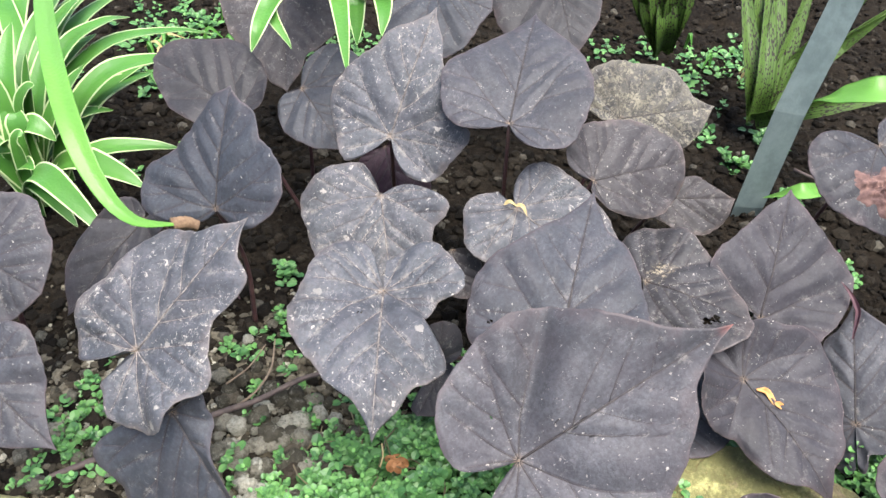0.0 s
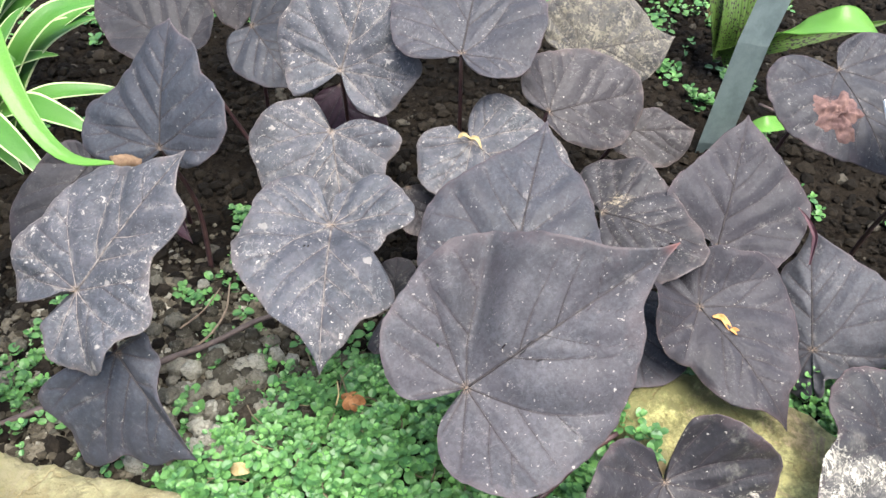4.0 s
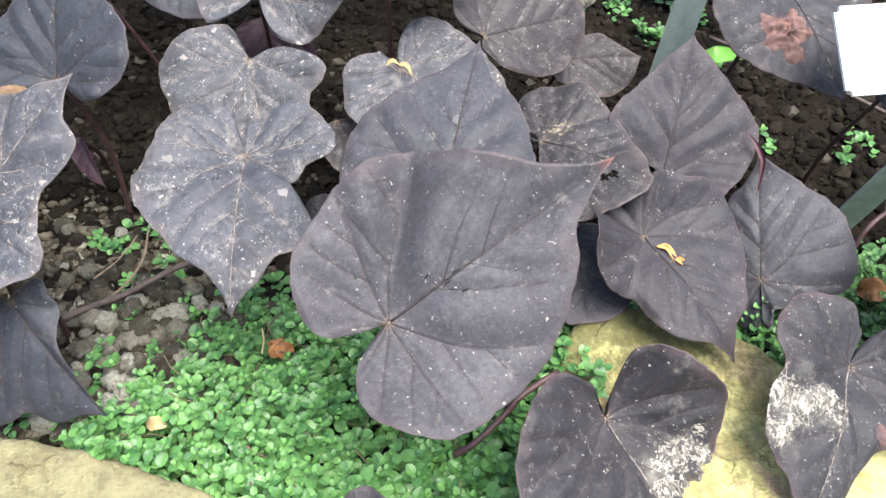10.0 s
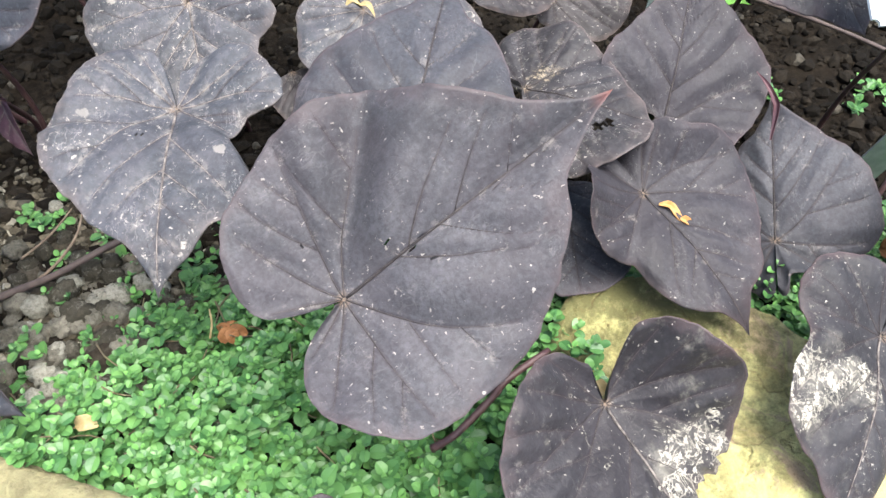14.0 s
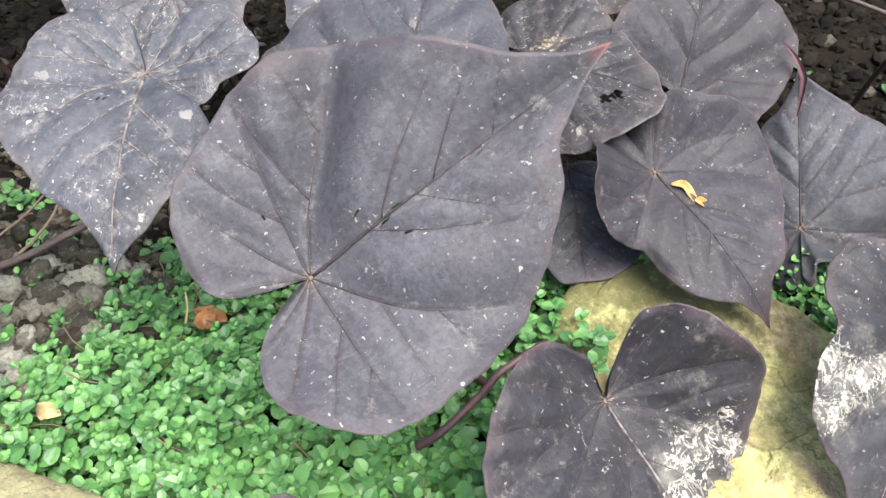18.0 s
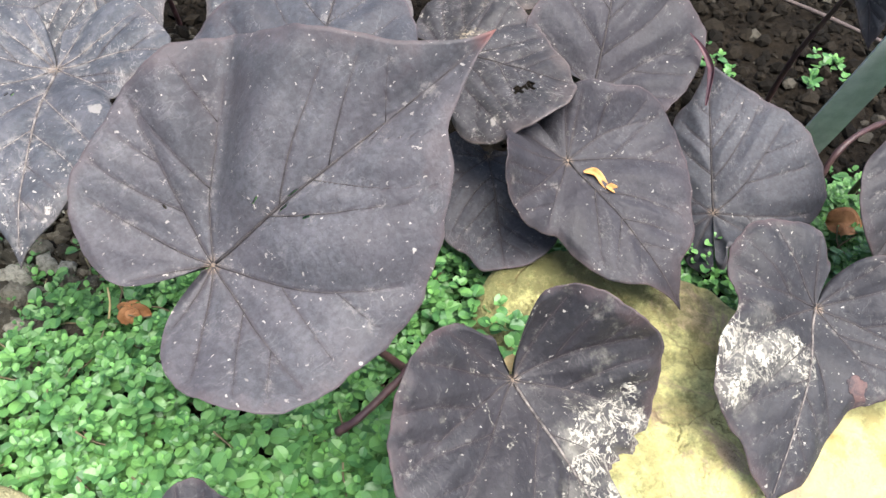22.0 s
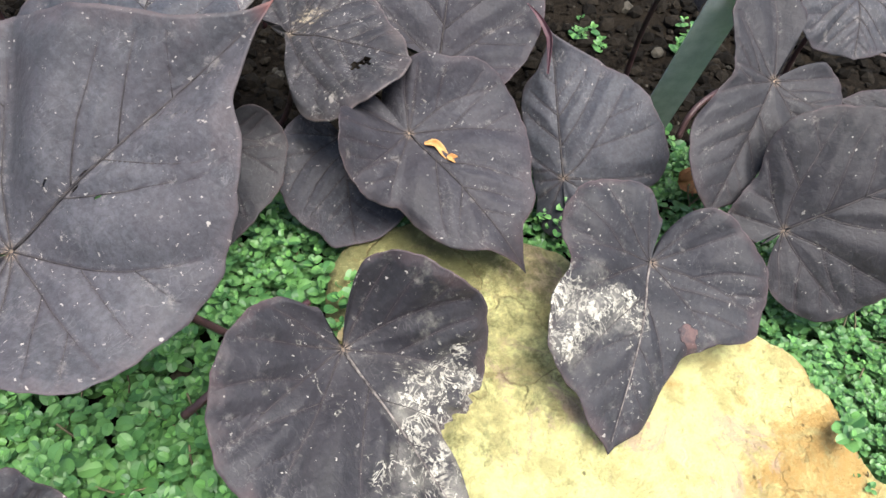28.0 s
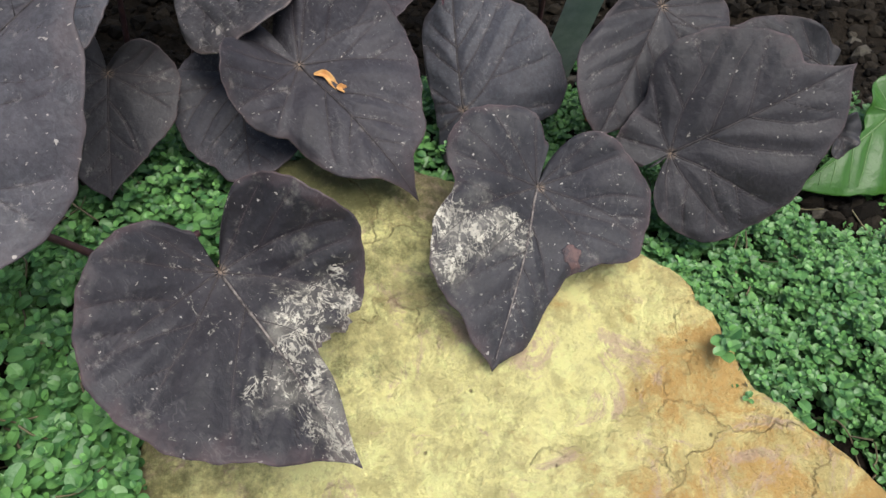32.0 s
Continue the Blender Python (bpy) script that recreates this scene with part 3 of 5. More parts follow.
def vein_lines(reach, L, seed):
    """The veins of a heart-shaped blade, as (points, level): a midrib with side veins, and basal veins that fan into the lobes and fork."""
    g = np.random.default_rng(seed + 40)
    ths = np.linspace(-math.pi, math.pi, 721)
    rs = reach(ths)
    step = 0.0022

    def run(start, angle, bend, share):
        p, a, pts = np.array(start, float), angle, [np.array(start, float)]
        for _ in range(60):
            a = a * (1 - bend * step) + g.normal(0, 0.035)
            p = p + step * np.array([math.cos(a), math.sin(a)])
            if np.hypot(*p) > share * np.interp(math.atan2(p[1], p[0]), ths, rs):
                break
            pts.append(p)
        return np.array(pts)

    lines = [(np.column_stack([np.linspace(0.0008, 0.97 * L, 30), np.zeros(30)]), 0)]
    for sign in (1, -1):
        for deg, bend in ((54, 7.0), (92, 5.0), (128, 1.5), (153, 0.0)):
            a = sign * math.radians(deg + g.uniform(-5, 5))
            if np.interp(a, ths, rs) < (0.012 if deg < 140 else 0.022):
                continue
            trunk = run((0.0006 * math.cos(a), 0.0006 * math.sin(a)), a, bend, 0.93)
            if len(trunk) < 4:
                continue
            lines.append((trunk, 1))
            for at, fork in ((0.36, 44), (0.66, 40)):
                k = int(at * len(trunk))
                if deg > 100 or len(trunk) < 9:
                    continue
                d = trunk[k] - trunk[k - 1]
                b = run(trunk[k], math.atan2(d[1], d[0]) + sign * math.radians(fork + g.uniform(-6, 6)), 4.0, 0.95)
                if len(b) > 3:
                    lines.append((b, 2))
        for at in (0.21, 0.42, 0.60, 0.76):
            b = run(((at + g.uniform(-0.03, 0.03) + 0.02 * sign) * L, 0.0), sign * math.radians(46 + g.uniform(-4, 4)), 9.0, 0.94)
            if len(b) > 3:
                lines.append((b, 1 if at < 0.5 else 2))
    return lines


def vein_gap(u, v, lines):
    """Distance to the nearest vein, and to the nearest of the chief ones."""
    out = [np.full(len(u), 1.0), np.full(len(u), 1.0)]
    for pts, level in lines:
        a, b = pts[:-1], pts[1:]
        d = b - a
        t = ((u[:, None] - a[:, 0]) * d[:, 0] + (v[:, None] - a[:, 1]) * d[:, 1]) / (d**2).sum(1)
        t = np.clip(t, 0, 1)
        gap = np.sqrt(((u[:, None] - a[:, 0] - t * d[:, 0]) ** 2 + (v[:, None] - a[:, 1] - t * d[:, 1]) ** 2).min(1))
        out[0] = np.minimum(out[0], gap)
        if level < 2:
            out[1] = np.minimum(out[1], gap)
    return out


def heart_blade(name, left, right, mat, dip=0.005, fold=0.0, cup=-0.08, wave=0.0015, tip_bend=0.0, quilt=0.0014, folds=(), crinkle=0.0011, holes=(), ragged=None, seed=0, thick=0.0005, point=0.62, rim=(0, 0, 0, 0, 0)):
    """A heart-shaped blade round its stalk's end: reach to the left and right, in millimetres, at the KNOTS (degrees from the midrib);
    dip: how far the middle sinks; fold: rise to both sides of the midrib; cup: fall towards the rim; folds: (degrees, height, width) of
    radial creases; holes: (u, v, radius) in millimetres. Returns the mesh, its height at any place, and its reach at any angle."""
    g = np.random.default_rng(seed + 5)
    ang = np.radians(np.array([-180 + 0.01, -178.6] + [-k for k in KNOTS[:0:-1]] + list(KNOTS) + [178.6, 180.0]))
    slit_l, slit_r = (left[-1] * 0.9 if left[-1] > 12 else min(left[-1], 3)), (right[-1] * 0.9 if right[-1] > 12 else min(right[-1], 3))
    rad = np.array([min(right[-1], 3), slit_r] + list(right[:0:-1]) + list(left) + [slit_l, min(left[-1], 3)]) / 1000.0
    rad = np.maximum(rad, 0.0012)
    L = left[0] / 1000.0
    ph = g.uniform(0, 6.28, 6)

    def reach(th):
        R = smooth_interp(th, ang, rad)
        tip, near_tip = math.radians(9), np.abs(th) < math.radians(9)
        shoulder = smooth_interp(np.where(th < 0, -tip, tip), ang, rad)
        R = np.where(near_tip, L + (shoulder - L) * (np.abs(th) / tip) ** point, R)
        away = np.clip((np.abs(th) - 0.15) / 0.3, 0, 1)
        if ragged:
            lo, hi, amp = ragged
            chew = np.clip((th - math.radians(lo)) / 0.1, 0, 1) * np.clip((math.radians(hi) - th) / 0.1, 0, 1)
            R = R * (1 - amp * chew * np.abs(np.sin(th * 17 + ph[5]) * np.sin(th * 31)))
        return R * (1 + away * (0.010 * np.sin(th * 9 + ph[0]) + 0.006 * np.sin(th * 23 + ph[1]) + 0.004 * np.sin(th * 47 + ph[2])))

    lines = vein_lines(reach, L, seed)

    def height(u, v):
        r, theta = np.hypot(u, v), np.arctan2(v, u)
        frac = np.clip(r / reach(theta), 0, 1)
        h = -dip * np.exp(-((r / (0.26 * L)) ** 2)) + fold * (np.sqrt(v**2 + 0.004**2) - 0.004) + cup * r**2 / L
        every, chief = vein_gap(u, v, lines)
        soft = np.clip(r / 0.02, 0, 1) * np.clip((1.02 - frac) / 0.12, 0.25, 1)
        h += quilt * (1 - np.exp(-((chief / 0.0065) ** 2))) * soft + 0.55 * quilt * (1 - np.exp(-((every / 0.0035) ** 2))) * soft
        h += wave * frac**2 * (np.sin(theta * 4 + ph[3]) + 0.6 * np.sin(theta * 7 + ph[4]))
        h += 0.001 * frac**2 * (rim[0] + rim[1] * np.cos(2 * theta) + rim[2] * np.sin(2 * theta) + rim[3] * np.cos(3 * theta) + rim[4] * np.sin(3 * theta))
        h += tip_bend * np.clip((u - 0.72 * L) / (0.28 * L), 0, 1) ** 2 * (np.abs(theta) < 0.35)
        for deg, depth, wide in folds:
            h += depth / 1000.0 * np.exp(-(((theta - math.radians(deg)) * r / (wide / 1000.0)) ** 2)) * np.clip(r / 0.03, 0, 1)
        rough = np.array([noise.noise(Vector((a * 42, b * 42, seed * 1.7))) + 0.45 * noise.noise(Vector((a * 115, b * 115, seed * 1.7))) for a, b in zip(u, v)])
        return h + crinkle * rough * np.clip(r / 0.015, 0, 1)

    around = np.concatenate([[-179.95, -179.3, -178.6], np.linspace(-180, -14, 88, endpoint=False)[1:], np.linspace(-14, 14, 21), np.linspace(14, 180, 88, endpoint=False)[1:], [178.6, 179.3, 179.95]])
    th = np.radians(around)
    R = reach(th)
    ring = np.concatenate([np.linspace(0, 0.955, 32), [0.98, 1.0]])[1:]
    rr, tt = ring[:, None] * R[None], np.broadcast_to(th, (len(ring), len(th)))
    u, v = np.append((rr * np.cos(tt)).ravel(), 1e-5), np.append((rr * np.sin(tt)).ravel(), 0.0)
    frac = np.append(np.broadcast_to(ring[:, None], rr.shape).ravel(), 0.0)
    top = np.stack([u, v, height(u, v)], 1)
    n, k, c = len(th), len(ring), len(u) - 1
    faces = [(i * n + j, (i + 1) * n + j, (i + 1) * n + j + 1, i * n + j + 1) for i in range(k - 1) for j in range(n - 1)]
    faces += [(c, j, j + 1) for j in range(n - 1)]
    mid_u, mid_v = (1000 * np.array([np.mean(w[list(q)]) for q in faces]) for w in (u, v)) if holes else (u, v)
    gone = {int(np.argmin(np.hypot(mid_u - hu, mid_v - hv))) for hu, hv, hr in holes if hr == 0}
    faces = [q for k2, q in enumerate(faces) if k2 not in gone]
    for hu, hv, hr in holes:
        if hr == 0:
            continue
        faces = [f for f in faces if np.hypot(np.mean(u[list(f)]) * 1000 - hu, np.mean(v[list(f)]) * 1000 - hv) > hr]
    total = len(top)
    verts = np.vstack([top, top - np.array([0, 0, thick])])
    both = faces + [tuple(i + total for i in f[::-1]) for f in faces]
    rim_line = [(k - 1) * n + j for j in range(n)]
    both += [(a, a + total, b + total, b) for a, b in zip(rim_line[:-1], rim_line[1:])]
    me = mesh_from(name, verts, both, [mat])
    uv = me.uv_layers.new(name="blade")
    loops = np.zeros(len(me.loops), dtype=np.int32)
    me.loops.foreach_get("vertex_index", loops)
    uv.data.foreach_set("uv", (verts[loops][:, :2] * 10).astype(np.float32).ravel())
    me.attributes.new("rim", "FLOAT", "POINT").data.foreach_set("value", np.tile(frac, 2).astype(np.float32))
    gap = vein_gap(u, v, lines)[0] * 10
    me.attributes.new("vein", "FLOAT", "POINT").data.foreach_set("value", np.tile(gap, 2).astype(np.float32))
    return me, height, lines


def vein_mesh(height, pts, mat, r0=0.00055, r1=0.00015, lift=0.0):
    """A vein along the blade from its start towards the rim."""
    p = pts[:: max(1, len(pts) // 12)]
    z = height(p[:, 0], p[:, 1]) + lift
    return tube("vein", np.column_stack([p, z]), r0, r1, mat, max(8, min(26, len(pts))), 5)


def frame_of(base, along, normal):
    n = Vector(normal).normalized()
    a = Vector(along)
    a = (a - n * a.dot(n)).normalized()
    s = n.cross(a)
    m = Matrix((a, s, n)).transposed().to_4x4()
    m.translation = base
    return m


leaf_count = 0
LEAF_SKIN = {}


def potato_leaf(label, base, along, normal, left, right, look_of="plain", root=None, **shape):
    """A sweet potato leaf: blade with midrib, on a stalk that comes up from the soil."""
    global leaf_count
    leaf_count += 1
    m = frame_of(base, along, normal)
    ob = thing("sweet_potato_leaf", m, label, "leaf", "sweet potato leaves")
    me, height, lines = heart_blade("blade", left, (left[0], *right), M_LEAF[look_of], seed=leaf_count, **shape)
    LEAF_SKIN[label] = (ob, height)
    blade = part("blade", me, ob)
    tone = M_VEIN_PALE if look_of in ("specked", "crusted", "flaked") else M_VEIN
    part("midrib", vein_mesh(height, lines[0][0], tone, 0.00050 * min(1.0, 0.3 + left[0] / 115), 0.00014, 0.00004), blade, "brownish midrib")
    for pts, level in lines[1:]:
        if level == 1 or left[0] > 45:
            part("vein", vein_mesh(height, pts, tone if level == 1 and look_of == "specked" else M_VEIN, (0.00025, 0.00015)[level - 1], 0.00006, 0.00001), blade)
    low = float(height(np.array([1e-5]), np.array([0.0]))[0])
    if root is None:
        back = -Vector(along)
        root = (base[0] + 0.035 * back.x + 0.008, base[1] + 0.02 + 0.03 * max(back.y, -0.2))
    x, y = root[:2]
    foot = Vector((x, y, float(soil_height(x, y)) - 0.004))
    start = m @ Vector((0, 0, low - 0.0008))
    bend = start.lerp(foot, 0.45) - 0.012 * Vector(normal) + Vector((0, 0, 0.004))
    inv = m.inverted()
    part("stalk", tube("stalk", [inv @ p for p in (foot, bend, start)], 0.0018, 0.0011, M_STALK), ob, "dark purple stalk")
    return ob


def ivy_leaf(label, base, along, normal, left, right):
    """A green leaf with pale raised veins, on its own stalk."""
    m = frame_of(base, along, normal)
    ob = thing("green_leaf", m, label, "leaf")
    me, height, lines = heart_blade("blade", left, (left[0], *right), M_IVY, 0.002, seed=77, quilt=0.0012)
    blade = part("blade", me, ob)
    low = float(height(np.array([1e-5]), np.array([0.0]))[0])
    for pts, level in lines:
        part("vein", vein_mesh(height, pts, M_IVYVEIN, 0.0007 - 0.0002 * level, 0.0002), blade, "pale green vein")
    foot = Vector((base[0] + 0.03, base[1] + 0.03, float(soil_height(base[0] + 0.03, base[1] + 0.03)) - 0.005))
    inv = m.inverted()
    part("stalk", tube("stalk", [inv @ foot, inv @ foot.lerp(Vector(base), 0.5), Vector((0, 0, low - 0.0008))], 0.0018, 0.0012, M_IVY), ob)

# ---- the bed: one sheet of soil that reaches the horizon ----
def spread(lo, hi, step):
    """Grid lines: close together over the bed, then ever wider."""
    inner = np.arange(lo, hi, step)
    out = np.geomspace(step, 60.0, 26)
    return np.concatenate([lo - out[::-1], inner, hi + out])


def fbm(x, y, scale, octaves=4, z=0.0):
    total, amp = 0.0, 1.0
    for _ in range(octaves):
        total += amp * noise.noise(Vector((x * scale, y * scale, z)))
        amp, scale = amp * 0.5, scale * 2.1
    return total


def ground_z(x, y):
    """The lie of the soil with its clods and hollows."""
    z = float(soil_height(x, y))
    if -0.42 < x < 0.62 and 0.0 < y < 1.2:
        z += 0.0045 * fbm(x, y, 38.0, 4) + 0.006 * fbm(x, y, 9.0, 2, 3.0)
    return z


gx, gy = spread(-0.42, 0.60, 0.0045), spread(0.0, 0.90, 0.0045)
ground_verts = []
for yy in gy:
    for xx in gx:
        ground_verts.append((xx, yy, ground_z(xx, yy)))
nx = len(gx)
ground_faces = [(j * nx + i, j * nx + i + 1, (j + 1) * nx + i + 1, (j + 1) * nx + i) for j in range(len(gy) - 1) for i in range(nx - 1)]
ground = new("ground", mesh_from("ground", ground_verts, ground_faces, [M_SOIL]))
tagged(ground, "dark brown crumbly garden soil with damp patches", "soil", kind="structure")


# ---- edging stones ----
def edging_stone(name, label, outline, middle, slope, mat, seed, drop=0.07):
    """A flat rough slab: rounded worn edges, flaked ledges and pits on top; slope: height at the middle and rise along y."""
    out = np.array(outline) - np.array(middle)
    a = np.unwrap(np.arctan2(out[:, 1], out[:, 0]))
    order = np.argsort(a)
    a, q = a[order], np.hypot(*out[order].T)
    a, q = np.concatenate([a - 2 * math.pi, a, a + 2 * math.pi]), np.tile(q, 3)
    size = 132
    side = np.linspace(-1, 1, size)
    verts = []

    def edge(w):
        R = float(np.interp(w, a, q))
        return R * (1 + 0.012 * (noise.noise(Vector((math.cos(w) * 9, math.sin(w) * 9, seed))) + 0.6 * noise.noise(Vector((math.cos(w) * 27, math.sin(w) * 27, seed)))))

    def top_z(x, y):
        flake = fbm(x, y, 26.0, 3, seed)
        z = slope[0] + slope[1] * (y - middle[1]) + 0.0042 * (round(flake * 3.2) / 3.2)
        return z + 0.0016 * fbm(x, y, 90.0, 3, seed + 2) + 0.003 * fbm(x, y, 8.0, 2, seed + 5)

    for t in side:
        for s in side:
            rho = max(abs(s), abs(t))
            if rho < 1e-9:
                w = 0.0
            elif abs(s) >= abs(t):
                w = math.pi / 4 * t / s + (0 if s > 0 else math.pi)
            else:
                w = math.pi / 2 - math.pi / 4 * s / t + (0 if t > 0 else math.pi)
            w = (w + math.pi) % (2 * math.pi) - math.pi
            r = edge(w) * rho
            x, y = middle[0] + r * math.cos(w), middle[1] + r * math.sin(w)
            fall = 0.0036 * np.clip((rho - 0.955) / 0.045, 0, 1) ** 2
            verts.append((x - middle[0], y - middle[1], top_z(x, y) - fall))
    faces = [(j * size + i, j * size + i + 1, (j + 1) * size + i + 1, (j + 1) * size + i) for j in range(size - 1) for i in range(size - 1)]
    loop = [i for i in range(size)] + [j * size + size - 1 for j in range(1, size)] + [(size - 1) * size + i for i in range(size - 2, -1, -1)] + [j * size for j in range(size - 2, 0, -1)]
    last = loop
    for grow, low in ((1.004, 0.004), (1.006, 0.012), (1.0, 0.03), (0.97, drop)):
        ring = []
        for i in loop:
            x, y, z = verts[i]
            ring.append(len(verts))
            verts.append((x * grow, y * grow, z - low))
        faces += [(last[k], ring[k], ring[(k + 1) % len(ring)], last[(k + 1) % len(ring)]) for k in range(len(ring))]
        last = ring
    faces.append(tuple(last))
    return thing(name, Matrix.Translation((*middle, 0)), label, "stone", "edging stones", mesh_from(name, verts, faces, [mat]))


SLAB = [(0.112, 0.200), (0.120, 0.210), (0.132, 0.2165), (0.152, 0.217), (0.176, 0.2085), (0.2035, 0.1963), (0.2159, 0.1828), (0.245, 0.165), (0.2728, 0.146), (0.2843, 0.1358), (0.2924, 0.109),
        (0.2975, 0.0834), (0.3112, 0.0637), (0.338, 0.018), (0.29, -0.05), (0.17, -0.07), (0.085, -0.03), (0.074, 0.05), (0.0712, 0.1133), (0.095, 0.140), (0.108, 0.168)]
KERB = [(-0.36, 0.195), (-0.25, 0.190), (-0.181, 0.180), (-0.150, 0.172), (-0.115, 0.164), (-0.084, 0.153), (-0.066, 0.146), (-0.047, 0.136), (-0.025, 0.112),
        (-0.02, 0.06), (-0.06, -0.02), (-0.2, -0.04), (-0.34, 0.0), (-0.40, 0.1)]


def on_stone(x, y):
    """Whether a place lies on one of the edging stones."""
    for ring in (SLAB, KERB):
        inside = False
        for (xa, ya), (xb, yb) in zip(ring, ring[1:] + ring[:1]):
            if (ya > y) != (yb > y) and x < xa + (y - ya) * (xb - xa) / (yb - ya):
                inside = not inside
        if inside:
            return True
    return False


edging_stone("edging_stone", "flat yellow sandstone slab with green algae and ochre stains",
             SLAB, (0.19, 0.085), (0.0295, 0.165), M_STONE, 4)
edging_stone("edging_stone", "buff-yellow edging stone with a rounded worn top edge",
             KERB, (-0.19, 0.08), (0.047, 0.02), M_STONE_B, 9)


# ---- crumbs, clods and gravel ----
ICO_V = np.array([(0, 0, -1), (0.72, -0.53, -0.45), (-0.28, -0.85, -0.45), (-0.89, 0, -0.45), (-0.28, 0.85, -0.45), (0.72, 0.53, -0.45),
                  (0.28, -0.85, 0.45), (-0.72, -0.53, 0.45), (-0.72, 0.53, 0.45), (0.28, 0.85, 0.45), (0.89, 0, 0.45), (0, 0, 1)])
ICO_F = [(0, 1, 2), (1, 0, 5), (0, 2, 3), (0, 3, 4), (0, 4, 5), (1, 5, 10), (2, 1, 6), (3, 2, 7), (4, 3, 8), (5, 4, 9),
         (1, 10, 6), (2, 6, 7), (3, 7, 8), (4, 8, 9), (5, 9, 10), (6, 10, 11), (7, 6, 11), (8, 7, 11), (9, 8, 11), (10, 9, 11)]


def lumps(name, places, sizes, mat, flat=0.75):
    verts, faces = [], []
    for (x, y, z), s in zip(places, sizes):
        turn = np.array(Euler(rng.uniform(0, 6, 3)).to_matrix())
        v = (ICO_V * rng.uniform(0.7, 1.25, (12, 1)) * rng.uniform(0.75, 1.2, 3)) @ turn * s
        v[:, 2] *= flat
        k = len(verts) * 12
        verts.append(v + np.array([x, y, z + 0.3 * s]))
        faces += [(a + k, b + k, c + k) for a, b, c in ICO_F]
    return mesh_from(name, np.vstack(verts), faces, [mat], smooth=False)


def mat_cover(x, y):
    """How thick the creeping ground cover stands: 0 none, 1 closed."""
    ragged = 0.014 * np.sin(x * 150 + 3 * np.sin(y * 120)) * np.sin(y * 170 + 2 * np.sin(x * 110))
    front = np.clip((0.236 + 0.75 * (x + 0.075) - y + ragged) / 0.055, 0, 1) * np.clip((0.31 - y) / 0.03, 0, 1)
    front = front * np.clip((x + 0.165 - 0.25 * (y - 0.14)) / 0.05, 0, 1) * np.clip((0.265 - x) / 0.03, 0, 1)
    right = np.clip((x - 0.235) / 0.02, 0, 1) * np.clip((0.285 - 0.35 * (x - 0.3) - y) / 0.03, 0, 1)
    bare = np.clip(1.3 - np.hypot((x - 0.325) / 0.022, (y - 0.052) / 0.02), 0, 1) + np.clip(1.3 - np.hypot((x - 0.40) / 0.04, (y - 0.17) / 0.03), 0, 1)
    return np.maximum(front, right * (1 - np.clip(bare, 0, 1)))


spots = np.column_stack([rng.uniform(-0.46, 0.64, 36000), rng.uniform(0.14, 1.10, 36000)])
spots = spots[(mat_cover(spots[:, 0], spots[:, 1]) < 0.6) & (rng.uniform(0, 1, 36000) < np.clip(1.25 - spots[:, 1], 0.3, 1))]
crumb_size = 0.0013 + 0.0052 * rng.uniform(0, 1, len(spots)) ** 2.4
crumbs = new("soil_crumbs", lumps("soil_crumbs", [(x, y, ground_z(x, y)) for x, y in spots], crumb_size, M_CRUMB))
tagged(crumbs, "loose dark brown soil crumbs over the bed", "soil", kind="stuff")

grit = np.column_stack([rng.normal(-0.135, 0.058, 6500), rng.normal(0.240, 0.050, 6500)])
grit_mesh = lumps("fine_gravel", [(x, y, ground_z(x, y) + 0.0005) for x, y in grit], 0.0012 + 0.0026 * rng.uniform(0, 1, 6500) ** 2, M_GRAVEL)
tagged(new("fine_gravel", grit_mesh), "fine grey-brown gravel mixed into the soil", "gravel", kind="stuff")


def pebble_mesh(k, mat):
    bm = bmesh.new()
    bmesh.ops.create_icosphere(bm, subdivisions=3, radius=1.0)
    for v in bm.verts:
        d = v.co.normalized()
        v.co *= 1 - 0.25 * abs(noise.noise(d * 2.6 + Vector((k, k, 0)))) + 0.26 * noise.noise(d * 1.6 + Vector((k * 3.1, 0, 0))) + 0.20 * noise.noise(d * 4.5 + Vector((0, k * 2.3, 0))) - 0.16 * abs(noise.noise(d * 6.0 + Vector((k, 0, k)))) + 0.16 * noise.noise(d * 9.0) + 0.10 * noise.noise(d * 19.0)
        v.co.z *= 0.75
    me = bpy.data.meshes.new("pebble")
    bm.to_mesh(me)
    bm.free()
    me.materials.append(mat)
    me.polygons.foreach_set("use_smooth", [True] * len(me.polygons))
    return me


PEBBLES = [pebble_mesh(k, M_PEBBLE) for k in range(7)]
CLODS = [pebble_mesh(k + 20, M_CLOD) for k in range(3)]
for k in range(330):
    x, y = (rng.normal(-0.098, 0.030), rng.normal(0.224, 0.032)) if k % 3 else (rng.normal(-0.17, 0.04), rng.normal(0.25, 0.035))
    s = 0.0026 + 0.0050 * rng.uniform() ** 2
    m = Matrix.LocRotScale((x, y, ground_z(x, y) + 0.8 * s), Euler(rng.uniform(0, 0.6, 3) + np.array([0, 0, rng.uniform(0, 6)])), (s, s * rng.uniform(0.7, 1), s))
    thing("pebble", m, "small rough grey-brown pebble lying on the soil", "pebble", "pebbles", PEBBLES[k % 7])
for k in range(8):
    x, y = rng.uniform(-0.155, -0.052), rng.uniform(0.19, 0.285)
    s = 0.004 + 0.006 * rng.uniform() ** 2
    m = Matrix.LocRotScale((x, y, ground_z(x, y) + 0.45 * s), Euler((0.3 * rng.uniform(), 0, rng.uniform(0, 6))), (s, s * rng.uniform(0.7, 1), s * 0.8))
    thing("clod", m, "grey-brown clod of dried soil among the gravel", "clod", "clods", CLODS[k % 3])
